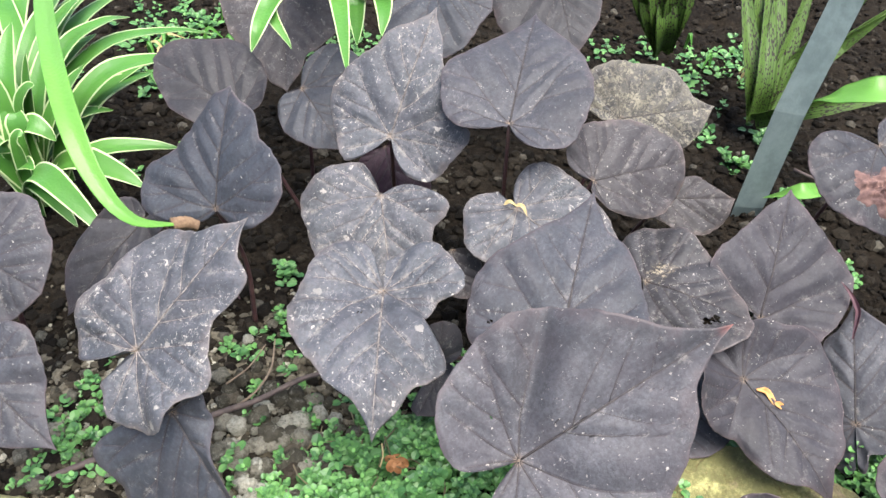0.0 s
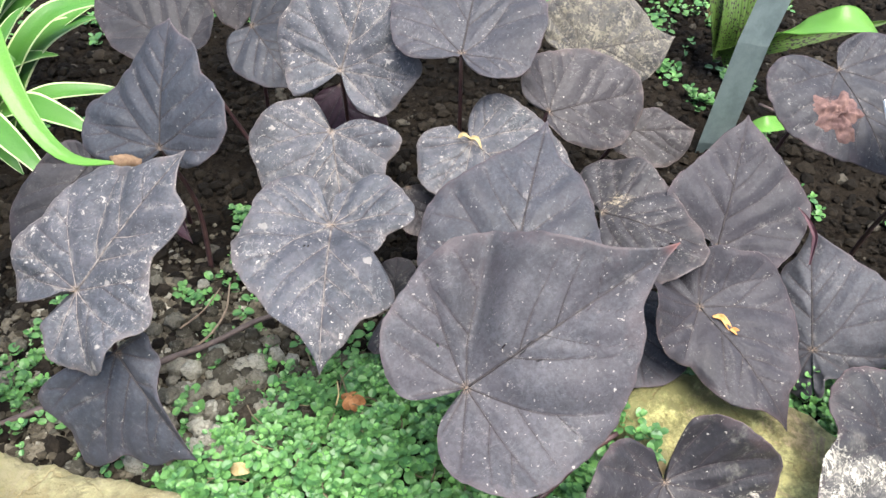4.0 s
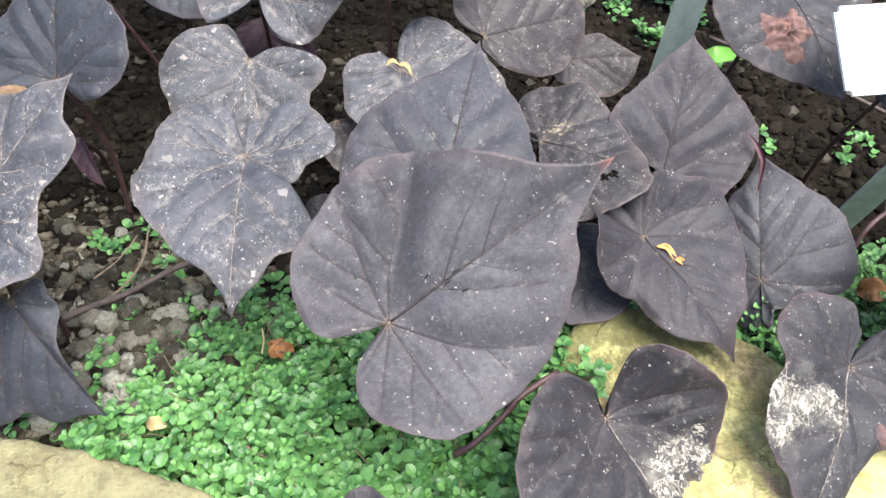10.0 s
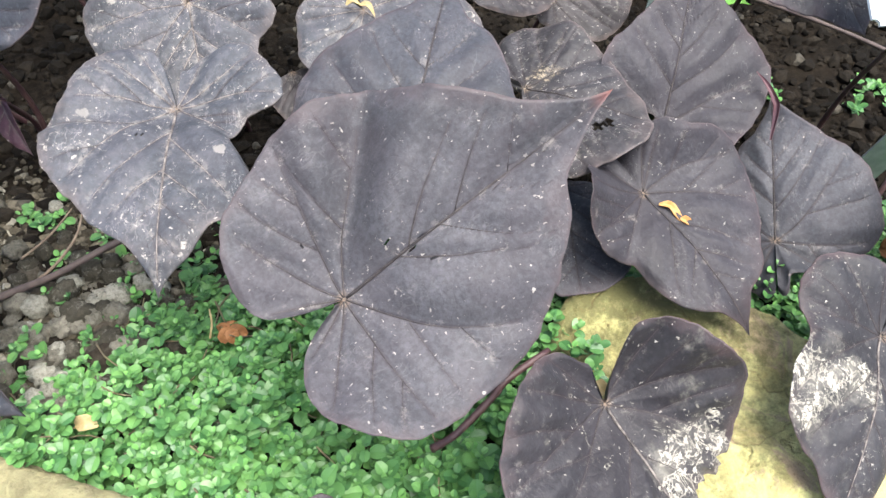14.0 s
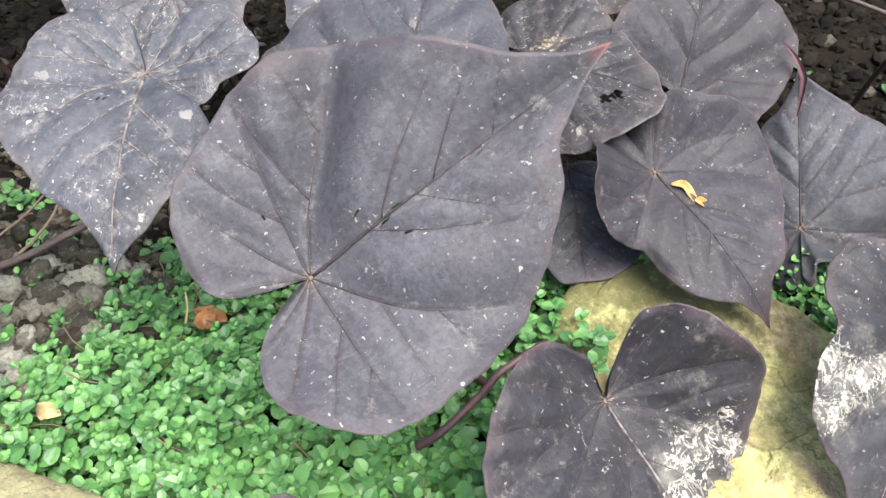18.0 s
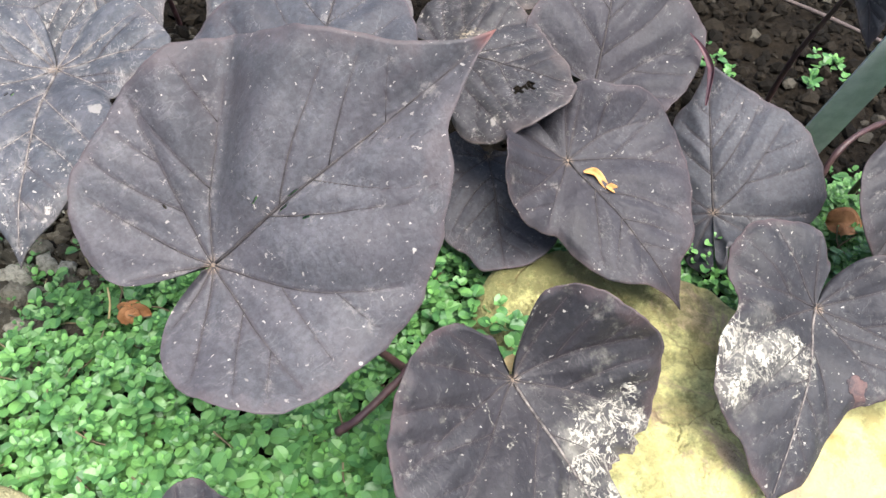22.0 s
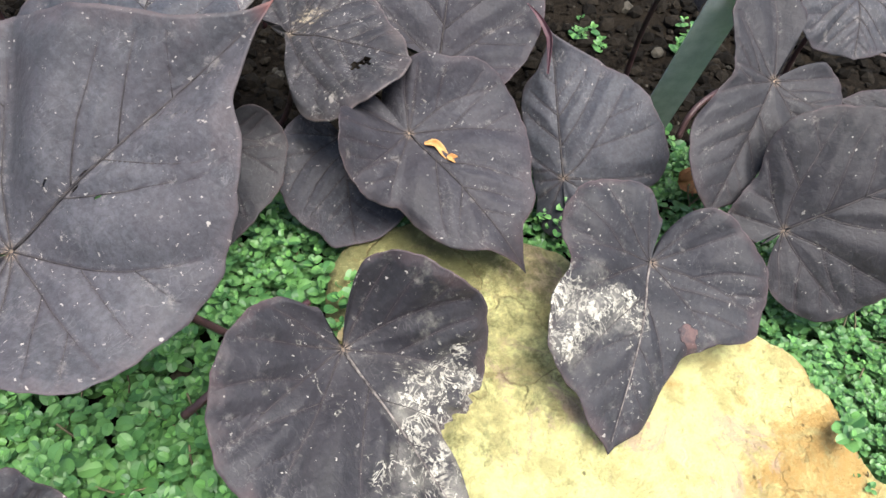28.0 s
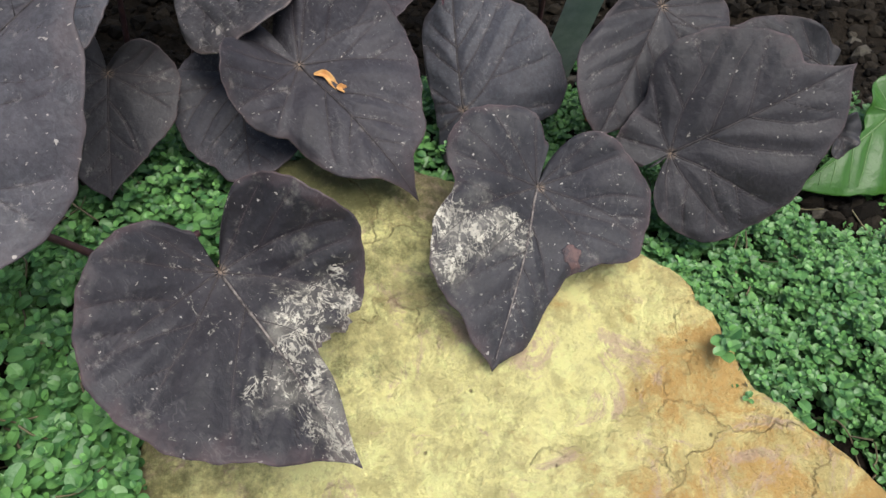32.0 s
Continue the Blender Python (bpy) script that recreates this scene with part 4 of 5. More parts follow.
for k in range(46):
    x, y = rng.uniform(-0.3, 0.5), rng.uniform(0.3, 0.78)
    s = 0.003 + 0.005 * rng.uniform() ** 2
    m = Matrix.LocRotScale((x, y, ground_z(x, y) + 0.35 * s), Euler((0, 0, rng.uniform(0, 6))), (s, s, s))
    thing("clod", m, "dark brown crumbly clod of soil", "clod", "clods", CLODS[k % 3])
for x, y, s in ((-0.076, 0.212, 0.011), (-0.083, 0.226, 0.008), (-0.068, 0.205, 0.007), (-0.116, 0.252, 0.010), (-0.125, 0.262, 0.008)):
    m = Matrix.LocRotScale((x, y, ground_z(x, y) + 0.35 * s), Euler((0, 0, s * 900)), (s, s * 0.8, s * 0.8))
    thing("clod", m, "large grey-brown clod of dried soil", "clod", "clods", CLODS[int(s * 1000) % 3])


# ---- creeping ground cover with tiny round leaves ----
DISC = np.array([(0, 0, 0.0)] + [(math.cos(w) * (1.10 if abs(w - math.pi) > 0.5 else 0.95), math.sin(w) * 0.90, 0.21 * abs(math.sin(w)) - 0.13 * math.cos(w) ** 2) for w in np.linspace(0, 2 * math.pi, 12, endpoint=False)])
DISC_F = [(0, k, k % 12 + 1) for k in range(1, 13)]


def tiny_leaf(store, p, out_angle, tilt, r):
    """One round cupped leaf of radius r, set off from its stem at p."""
    ca, sa, ct, st = math.cos(out_angle), math.sin(out_angle), math.cos(tilt), math.sin(tilt)
    v = DISC * r
    v = v + np.array([r * 1.25, 0, 0])
    x, z = v[:, 0] * ct - v[:, 2] * st, v[:, 0] * st + v[:, 2] * ct
    store.append(np.column_stack([x * ca - v[:, 1] * sa, x * sa + v[:, 1] * ca, z]) + p)


def sprig(store, young, x, y, z, size, tiers):
    """A short leaning stem with crossed pairs of leaves and a bright young tip."""
    turn, lean = rng.uniform(0, math.pi), rng.normal(0, 0.25, 2)
    for k in range(tiers):
        h = size * (0.9 * k)
        p = np.array([x + lean[0] * h, y + lean[1] * h, z + h])
        for side in (0, math.pi):
            r = size * rng.uniform(0.75, 1.15) * (1.0 - 0.16 * k)
            tiny_leaf(store, p, turn + side + rng.normal(0, 0.25), rng.normal(0.12, 0.38) + 0.10 * k, r)
        turn += math.pi / 2 + rng.normal(0, 0.15)
    p = np.array([x + lean[0] * size * tiers, y + lean[1] * size * tiers, z + size * 0.9 * tiers])
    bright = young if rng.uniform() < 0.3 else store
    for side in (0, math.pi):
        tiny_leaf(bright, p, turn + side, rng.uniform(0.4, 0.9), size * rng.uniform(0.35, 0.55))


def leaf_stuff(name, store, mat, label):
    v = np.vstack(store)
    f = [(a + 13 * k, b + 13 * k, c + 13 * k) for k in range(len(store)) for a, b, c in DISC_F]
    me = mesh_from(name, v, f, [mat])
    ends = np.zeros(2 * len(me.edges), dtype=np.int32)
    me.edges.foreach_get("vertices", ends)
    ends = ends.reshape(-1, 2) % 13
    crease = (np.minimum(ends[:, 0], ends[:, 1]) == 0) & np.isin(np.maximum(ends[:, 0], ends[:, 1]), (1, 7))
    me.attributes.new("sharp_edge", "BOOLEAN", "EDGE").data.foreach_set("value", crease)
    return tagged(new(name, me), label, "ground cover", kind="stuff")


cover, fresh = [], []
tries = np.column_stack([rng.uniform(-0.16, 0.56, 21000), rng.uniform(-0.06, 0.33, 21000)])
for x, y in tries:
    c = float(mat_cover(x, y))
    if rng.uniform() > c or on_stone(x, y):
        continue
    thick = 0.026 * c * (1.0 + 0.35 * noise.noise(Vector((x * 30, y * 30, 5))))
    small = 0.75 if x > 0.235 else 1.0 + 0.28 * float(np.clip((0.19 - y) / 0.06, 0, 1))
    for _ in range(1 if x < 0.235 else 2):
        sprig(cover, fresh, x, y, ground_z(x, y) + thick * rng.uniform(0.1, 1.1) ** 0.75 - 0.006, small * rng.uniform(0.0016, 0.0031), 2)
        x, y = x + rng.normal(0, 0.004), y + rng.normal(0, 0.004)
CLUMPS = ((0.258, 0.675, 0.026, 20), (0.285, 0.76, 0.05, 24), (0.20, 0.80, 0.05, 16), (0.31, 0.60, 0.02, 15), (-0.30, 0.80, 0.08, 90), (-0.20, 0.83, 0.06, 50), (-0.27, 0.50, 0.03, 20), (-0.215, 0.535, 0.02, 16), (0.245, 0.62, 0.02, 12), (0.186, 0.729, 0.03, 9), (0.303, 0.415, 0.013, 7), (0.308, 0.395, 0.010, 4), (0.261, 0.437, 0.012, 10),
          (-0.113, 0.381, 0.010, 9), (-0.105, 0.33, 0.014, 10), (-0.20, 0.224, 0.03, 40), (-0.205, 0.262, 0.028, 26), (-0.128, 0.305, 0.016, 12), (0.262, 0.557, 0.014, 12),
          (0.295, 0.50, 0.016, 22), (0.348, 0.373, 0.009, 4), (-0.125, 0.195, 0.022, 30), (-0.155, 0.21, 0.022, 20), (0.02, 0.285, 0.016, 22), (-0.25, 0.7, 0.09, 60),
          (-0.12, 0.78, 0.06, 40), (0.28, 0.30, 0.02, 14), (0.31, 0.27, 0.02, 16), (0.36, 0.8, 0.06, 40), (-0.04, 0.26, 0.02, 12), (0.38, 0.40, 0.012, 7), (-0.085, 0.235, 0.035, 26), (-0.06, 0.225, 0.03, 24), (-0.10, 0.205, 0.03, 22), (-0.10, 0.275, 0.03, 12), (-0.03, 0.25, 0.025, 20))
for x0, y0, wide, count in CLUMPS:
    for _ in range(count):
        x, y = rng.normal(x0, wide * 0.5), rng.normal(y0, wide * 0.5)
        if on_stone(x, y):
            continue
        sprig(cover, fresh, x, y, ground_z(x, y) + rng.uniform(0.001, 0.006), rng.uniform(0.0022, 0.0034) * (1.45 if y > 0.52 else 1.0), int(rng.integers(1, 3)))
for x, y, z in ((0.288, 0.099, 0.038), (0.286, 0.096, 0.038)):
    sprig(cover, fresh, x, y, z, 0.0030, 2)
EDGE_SPRIGS = ((0.1110, 0.1960, 0.0560), (0.1070, 0.1880, 0.0540), (0.1130, 0.1800, 0.0560), (0.1200, 0.1800, 0.0570), (0.1260, 0.1810, 0.0560), (0.1200, 0.1730, 0.0540), (0.1180, 0.1930, 0.0500), (0.0990, 0.1850, 0.0500), (0.1210, 0.1650, 0.0560), (0.0980, 0.1950, 0.0500), (0.1020, 0.1790, 0.0500), (0.1110, 0.1740, 0.0500))
for x, y, z in EDGE_SPRIGS:
    sprig(cover, fresh, x, y, z - 0.006, rng.uniform(0.0024, 0.0032), 2)
runner_v, runner_f = [], []
for k in range(220):
    x, y = (rng.uniform(-0.13, 0.12), rng.uniform(0.10, 0.27)) if k < 150 else (rng.uniform(0.25, 0.45), rng.uniform(0.0, 0.25))
    if mat_cover(x, y) < 0.15 or on_stone(x, y):
        continue
    w, z0 = rng.uniform(0, 6.28), 0.020 * float(mat_cover(x, y))
    for i in range(7):
        p = np.array([x, y, ground_z(x, y) + z0 * (0.4 + 0.15 * i) - 0.003 + 0.002 * math.sin(i)])
        d = np.array([-math.sin(w), math.cos(w), 0.0]) * 0.00042
        runner_v += [p + d, p - d, p + np.array([0, 0, 0.0006])]
        if i:
            b = len(runner_v) - 6
            runner_f += [(b + j, b + (j + 1) % 3, b + 3 + (j + 1) % 3, b + 3 + j) for j in range(3)]
        w += rng.normal(0, 0.35)
        x, y = x + 0.0035 * math.cos(w), y + 0.0035 * math.sin(w)
tagged(new("ground_cover_runners", mesh_from("ground_cover_runners", np.array(runner_v), runner_f, [M_RUNNER])), "thin tan creeping stems between tiny leaves", "ground cover", kind="stuff")
leaf_stuff("ground_cover_mat", cover, M_MAT, "dense green mat of tiny round creeping leaves")
leaf_stuff("ground_cover_tips", fresh, M_SPROUT, "bright green young tips of the creeping mat")

# ---- sweet potato leaves: stalk end, way of the midrib, upper side, reach to the left and to the right ----
potato_leaf("large dark purple-grey heart-shaped leaf with a reddish rim and tip", (0.0288, 0.1549, 0.1374), (0.841, 0.375, 0.391), (-0.130, -0.561, 0.818),
            (96, 78, 70, 63, 60, 51, 43, 37, 30, 22, 1), (74, 69, 63, 56, 50, 44, 35, 28, 18, 3), "broad", dip=0.008, fold=0.0, cup=-0.1, wave=0.0012, tip_bend=0.004, quilt=0.0017, folds=[(47, -5.0, 8), (64, 2.0, 8), (26, 2.5, 9), (-22, 1.5, 12)], holes=[(20.9, 4.9, 0), (25.4, -0.5, 0), (30.7, 0.2, 0), (28.4, -6.9, 0), (0.1, 19.7, 0)], root=(0.1, 0.17), rim=(7.9, -1.0, 4.5, 4.4, 1.7))
potato_leaf("smooth slate-dark heart-shaped leaf with an upright tip", (-0.1271, 0.3180, 0.1243), (0.144, 0.674, 0.724), (-0.340, -0.654, 0.676),
            (68, 65, 54, 47, 44, 50, 44, 28, 11, 4, 3), (61, 58, 48, 48, 46, 36, 23, 2, 2, 2), "clean", dip=0.004, fold=0.12, rim=(-1.2, 1.1, -0.9, 1.4, -1.3))
potato_leaf("dark leaf with scattered pale specks and deep lobes", (-0.0311, 0.3693, 0.1362), (0.332, 0.635, 0.697), (-0.066, -0.722, 0.689),
            (81, 69, 63, 51, 48, 44, 37, 31, 31, 3, 3), (68, 52, 50, 41, 47, 40, 37, 26, 3, 3), "specked", dip=0.004, rim=(0.2, 0.9, -0.8, -0.7, 0.8))
potato_leaf("broad dark heart-shaped leaf with pale dusty margin", (0.0371, 0.3566, 0.1592), (0.223, 0.943, 0.249), (-0.007, -0.254, 0.967),
            (94, 77, 64, 57, 55, 46, 37, 25, 5, 3, 2), (82, 71, 63, 55, 45, 39, 32, 20, 2, 2), "plain", dip=0.008, rim=(-1.1, 1.5, -1.1, -1.6, -0.3))
potato_leaf("old dark leaf covered in pale crusty blotches", (0.1208, 0.4332, 0.1044), (0.983, 0.180, 0.023), (0.118, -0.733, 0.670),
            (67, 53, 51, 50, 43, 39, 38, 39, 33, 23, 15), (61, 56, 48, 32, 19, 1, 1, 2, 3, 4), "pale", wave=0.002, rim=(0.3, 0.3, -0.2, 0.3, -0.3))
potato_leaf("rounded brownish-purple leaf with fine specks", (0.0877, 0.3449, 0.1226), (0.931, 0.359, -0.064), (0.267, -0.553, 0.789),
            (63, 63, 57, 51, 42, 36, 32, 27, 18, 2, 1), (62, 57, 49, 37, 23, 15, 9, 6, 2, 1), "brown", dip=0.003, rim=(1.1, -0.9, 1.0, 1.4, -0.1))
potato_leaf("dull brown ageing leaf close to the soil", (0.1418, 0.3731, 0.0850), (1.000, -0.013, -0.010), (0.000, -0.622, 0.783),
            (44, 36, 30, 26, 18, 13, 11, 8, 8, 8, 9), (42, 41, 37, 31, 23, 17, 15, 12, 11, 11), "brown", dip=0.002)
potato_leaf("dark leaf carrying a curled pale dried petal", (0.0420, 0.3302, 0.1145), (0.736, -0.602, -0.311), (-0.051, -0.506, 0.861),
            (52, 57, 61, 55, 44, 37, 33, 27, 13, 1, 2), (47, 42, 39, 36, 37, 38, 33, 30, 23, 16), "specked", dip=0.003)
potato_leaf("smooth dark leaf with an upright pointed tip", (0.0534, 0.2215, 0.1260), (0.261, 0.924, 0.279), (-0.136, -0.251, 0.958),
            (93, 75, 66, 58, 56, 51, 44, 31, 18, 7, 5), (71, 65, 55, 46, 40, 34, 25, 5, 4, 4), "soft", holes=[(5.5, 35.9, 0), (6.4, 34.0, 0)], dip=0.002, fold=-0.08, rim=(1.1, 0.0, 3.1, -1.4, 1.2))
potato_leaf("dark leaf heavily flecked with pale specks and a notched edge", (-0.0282, 0.2512, 0.1366), (-0.017, -0.993, -0.113), (0.059, -0.114, 0.992),
            (76, 68, 57, 56, 27, 27, 39, 36, 34, 26, 19), (63, 58, 53, 50, 46, 37, 36, 33, 28, 2), "specked", holes=[(17.4, -9.5, 0), (17.1, -10.7, 0)], folds=[(-76, -3.5, 4)], dip=0.008, wave=0.001, tip_bend=-0.008, rim=(-0.6, -0.8, -0.5, 2.0, 0.7))
potato_leaf("dark lobed leaf with a dusty pale film", (-0.0357, 0.3371, 0.1181), (0.128, -0.843, -0.523), (-0.032, -0.531, 0.847),
            (58, 52, 47, 44, 37, 40, 24, 13, 2, 2, 1), (55, 53, 50, 51, 47, 46, 40, 30, 22, 1), "specked", dip=0.003, rim=(-0.2, -0.4, 1.0, -1.0, 0.1))
potato_leaf("wavy dark leaf streaked with pale specks, folded along its midrib", (-0.1397, 0.2163, 0.1285), (0.657, 0.508, 0.557), (-0.280, -0.522, 0.806),
            (79, 69, 59, 58, 47, 39, 40, 36, 30, 3, 1), (65, 63, 41, 39, 42, 35, 40, 34, 31, 23), "specked", dip=0.004, wave=0.003, rim=(0.4, 1.0, -0.9, -0.7, 0.9))
potato_leaf("drooping clean dark leaf with a sharp tip", (-0.1250, 0.2008, 0.1013), (0.518, -0.526, -0.675), (-0.071, -0.813, 0.578),
            (62, 36, 25, 21, 19, 16, 17, 2, 1, 1, 1), (56, 57, 50, 59, 46, 46, 9, 1, 1, 1), "clean", dip=0.002, rim=(-0.0, 1.9, -0.1, 0.6, -1.1))
potato_leaf("dark purple heart-shaped sweet potato leaf", (-0.2413, 0.2800, 0.1300), (0.861, -0.398, -0.317), (0.000, -0.622, 0.783),
            (45, 44, 43, 42, 40, 40, 34, 27, 23, 15, 2), (44, 43, 43, 38, 30, 26, 22, 18, 3, 1), "plain")
potato_leaf("dark heart-shaped leaf with a pointed drooping tip", (-0.2171, 0.2162, 0.1200), (0.723, -0.541, -0.430), (0.000, -0.622, 0.783),
            (58, 46, 39, 36, 33, 31, 25, 14, 11, 4, 2), (50, 44, 38, 35, 22, 1, 1, 1, 1, 1), "plain")
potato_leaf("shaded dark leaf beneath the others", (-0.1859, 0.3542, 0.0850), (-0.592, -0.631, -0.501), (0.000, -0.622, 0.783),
            (75, 63, 33, 22, 17, 14, 14, 13, 10, 10, 4), (66, 57, 44, 31, 23, 20, 15, 6, 2, 2), "dark_shaded")
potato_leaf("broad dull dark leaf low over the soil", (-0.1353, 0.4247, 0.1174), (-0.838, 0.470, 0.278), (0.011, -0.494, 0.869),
            (72, 66, 54, 43, 31, 24, 18, 3, 2, 1, 2), (72, 68, 58, 52, 42, 31, 22, 15, 8, 9), "dark_shaded", rim=(0.8, 0.5, 0.8, -0.2, -0.3))
potato_leaf("purplish-brown broad leaf behind the spider plant blades", (-0.1296, 0.5927, 0.1200), (0.070, -0.832, -0.551), (0.000, -0.552, 0.834),
            (87, 77, 60, 59, 57, 49, 42, 37, 25, 15, 12), (82, 67, 61, 56, 52, 52, 44, 26, 13, 11), "brown")
potato_leaf("dark blue-grey folded leaf", (-0.0966, 0.4525, 0.1180), (0.539, -0.728, -0.423), (0.000, -0.503, 0.865),
            (55, 50, 46, 43, 41, 44, 44, 40, 19, 3, 2), (51, 48, 41, 34, 24, 15, 1, 1, 1, 2), "clean")
potato_leaf("dark purple heart-shaped sweet potato leaf", (-0.0063, 0.5821, 0.1250), (0.930, -0.317, -0.184), (0.000, -0.503, 0.865),
            (49, 47, 45, 33, 24, 21, 1, 1, 1, 1, 1), (47, 47, 50, 56, 59, 60, 57, 40, 1, 1), "clean")
potato_leaf("dark purple heart-shaped sweet potato leaf", (0.0922, 0.6025, 0.1250), (0.176, -0.851, -0.495), (0.000, -0.503, 0.865),
            (72, 64, 56, 49, 42, 37, 31, 23, 9, 7, 6), (69, 66, 64, 65, 60, 53, 40, 13, 7, 6), "dark_shaded")
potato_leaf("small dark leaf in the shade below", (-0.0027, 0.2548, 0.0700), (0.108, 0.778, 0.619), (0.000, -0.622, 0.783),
            (22, 21, 20, 16, 11, 7, 6, 2, 2, 1, 1), (22, 22, 20, 16, 12, 6, 3, 2, 1, 1), "dark_shaded")
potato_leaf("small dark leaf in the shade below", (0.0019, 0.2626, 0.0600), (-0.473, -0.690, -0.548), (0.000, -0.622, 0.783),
            (34, 32, 30, 25, 18, 11, 1, 1, 1, 1, 1), (34, 18, 1, 1, 1, 1, 1, 1, 1, 1), "dark_shaded")
potato_leaf("dark reddish leaf underside in the shade", (-0.0404, 0.4301, 0.0850), (0.210, -0.765, -0.608), (0.000, -0.622, 0.783),
            (38, 39, 43, 45, 29, 15, 10, 1, 1, 1, 1), (36, 34, 33, 28, 20, 1, 1, 1, 1, 1), "purple")
potato_leaf("small brown leaf in the shade below", (0.0053, 0.3266, 0.0850), (0.293, -0.748, -0.595), (0.000, -0.622, 0.783),
            (31, 30, 29, 24, 18, 11, 1, 1, 1, 1, 1), (30, 28, 22, 18, 11, 2, 1, 1, 1, 1), "brown")
potato_leaf("dark leaf with a withered pinkish-red patch", (0.2501, 0.3557, 0.1397), (0.327, -0.817, -0.475), (0.000, -0.503, 0.865),
            (68, 62, 56, 50, 46, 44, 42, 33, 20, 13, 4), (63, 57, 53, 50, 48, 45, 38, 15, 2, 2), "withered", dip=0.004)
potato_leaf("torn brownish leaf with crusty pale specks and holes", (0.1101, 0.2909, 0.0974), (0.732, -0.653, 0.196), (-0.296, -0.046, 0.954),
            (61, 56, 46, 41, 38, 38, 39, 40, 35, 24, 17), (64, 62, 57, 47, 6, 1, 1, 2, 3, 8), "torn", dip=0.003, wave=0.003, holes=[(45, -8, 2.5), (42, -11, 2.2)])
potato_leaf("dark leaf with a folded middle and upright tip", (0.1716, 0.2709, 0.0864), (0.267, 0.754, 0.600), (-0.071, -0.606, 0.792),
            (74, 65, 54, 46, 43, 33, 8, 8, 4, 2, 2), (66, 59, 56, 54, 43, 32, 26, 13, 1, 1), "dark", fold=-0.1, dip=0.004, rim=(6.8, -3.1, 2.6, -0.0, -2.4))
potato_leaf("dark oval leaf carrying an orange dried petal", (0.1518, 0.2307, 0.0897), (0.518, -0.768, -0.375), (0.096, -0.384, 0.918),
            (72, 58, 57, 51, 47, 45, 40, 30, 28, 26, 19), (58, 53, 43, 33, 34, 34, 30, 28, 24, 33), "dark", dip=0.006, tip_bend=-0.006, cup=-0.12, rim=(3.5, -5.9, 1.6, 6.8, 1.1))
potato_leaf("smooth dark leaf folded along its midrib with a hooked tip", (0.2190, 0.2285, 0.0495), (0.087, 0.821, 0.564), (-0.433, -0.479, 0.764),
            (66, 52, 47, 31, 20, 15, 14, 14, 21, 25, 27), (60, 56, 53, 51, 48, 42, 25, 19, 16, 25), "soft", dip=0.002, fold=-0.2, tip_bend=0.012, rim=(-0.9, 2.8, 0.2, -1.3, -1.9))
potato_leaf("dark heart-shaped leaf with a gnawed edge and pale flakes", (0.1142, 0.1375, 0.0897), (0.402, -0.775, -0.489), (0.195, -0.449, 0.872),
            (77, 57, 41, 46, 47, 45, 36, 32, 27, 1, 2), (67, 63, 58, 57, 53, 48, 40, 34, 26, 17), "flaked", dip=0.008, cup=-0.02, ragged=(8, 42, 0.07), quilt=0.0025, rim=(7.0, -3.9, -5.3, 3.4, -5.2))
potato_leaf("dark leaf with a white crusted patch above the stone", (0.2328, 0.1629, 0.0729), (-0.466, -0.794, -0.391), (0.036, -0.459, 0.888),
            (74, 67, 47, 37, 38, 46, 43, 38, 32, 25, 12), (69, 60, 58, 48, 35, 39, 40, 33, 28, 18), "crusted", dip=0.01, cup=-0.02, rim=(-0.7, -0.4, -3.3, -0.9, -1.0))
potato_leaf("large smooth dark leaf with a curling pointed tip", (0.2892, 0.1697, 0.0668), (0.883, -0.014, 0.469), (-0.363, -0.654, 0.664),
            (76, 59, 62, 56, 50, 40, 24, 22, 23, 18, 14), (71, 65, 56, 50, 45, 40, 30, 18, 2, 10), "deep", dip=0.004, fold=-0.1, root=(0.33, 0.24), rim=(1.4, 0.4, 1.0, 0.1, -0.5))
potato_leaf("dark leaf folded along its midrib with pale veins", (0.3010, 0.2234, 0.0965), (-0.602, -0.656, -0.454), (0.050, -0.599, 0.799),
            (62, 56, 37, 28, 24, 24, 29, 30, 24, 3, 3), (59, 53, 44, 26, 20, 22, 34, 41, 39, 33), "dark_shaded", fold=0.1, dip=0.002, root=(0.32, 0.27))
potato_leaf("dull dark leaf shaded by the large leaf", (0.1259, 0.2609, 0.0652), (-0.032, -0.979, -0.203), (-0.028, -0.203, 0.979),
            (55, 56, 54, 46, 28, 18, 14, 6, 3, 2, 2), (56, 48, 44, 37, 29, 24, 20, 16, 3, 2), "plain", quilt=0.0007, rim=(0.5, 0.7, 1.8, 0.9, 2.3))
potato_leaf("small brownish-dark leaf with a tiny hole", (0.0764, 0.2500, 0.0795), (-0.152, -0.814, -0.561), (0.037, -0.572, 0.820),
            (51, 44, 39, 35, 32, 29, 27, 23, 16, 4, 1), (48, 42, 31, 22, 16, 14, 15, 16, 22, 1), "dark_shaded", quilt=0.0005, dip=0.002, rim=(1.8, 1.0, -1.4, 0.1, 1.8))
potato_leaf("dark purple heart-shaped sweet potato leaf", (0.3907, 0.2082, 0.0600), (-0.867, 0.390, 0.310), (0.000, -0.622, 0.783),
            (53, 44, 33, 25, 20, 14, 11, 10, 11, 5, 2), (47, 37, 27, 17, 12, 10, 1, 1, 1, 1), "dark_shaded")
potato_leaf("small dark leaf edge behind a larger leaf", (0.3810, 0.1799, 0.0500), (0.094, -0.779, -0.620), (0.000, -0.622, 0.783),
            (12, 11, 10, 10, 10, 11, 11, 11, 8, 4, 3), (12, 13, 12, 8, 6, 4, 3, 3, 3, 3), "dark_shaded")
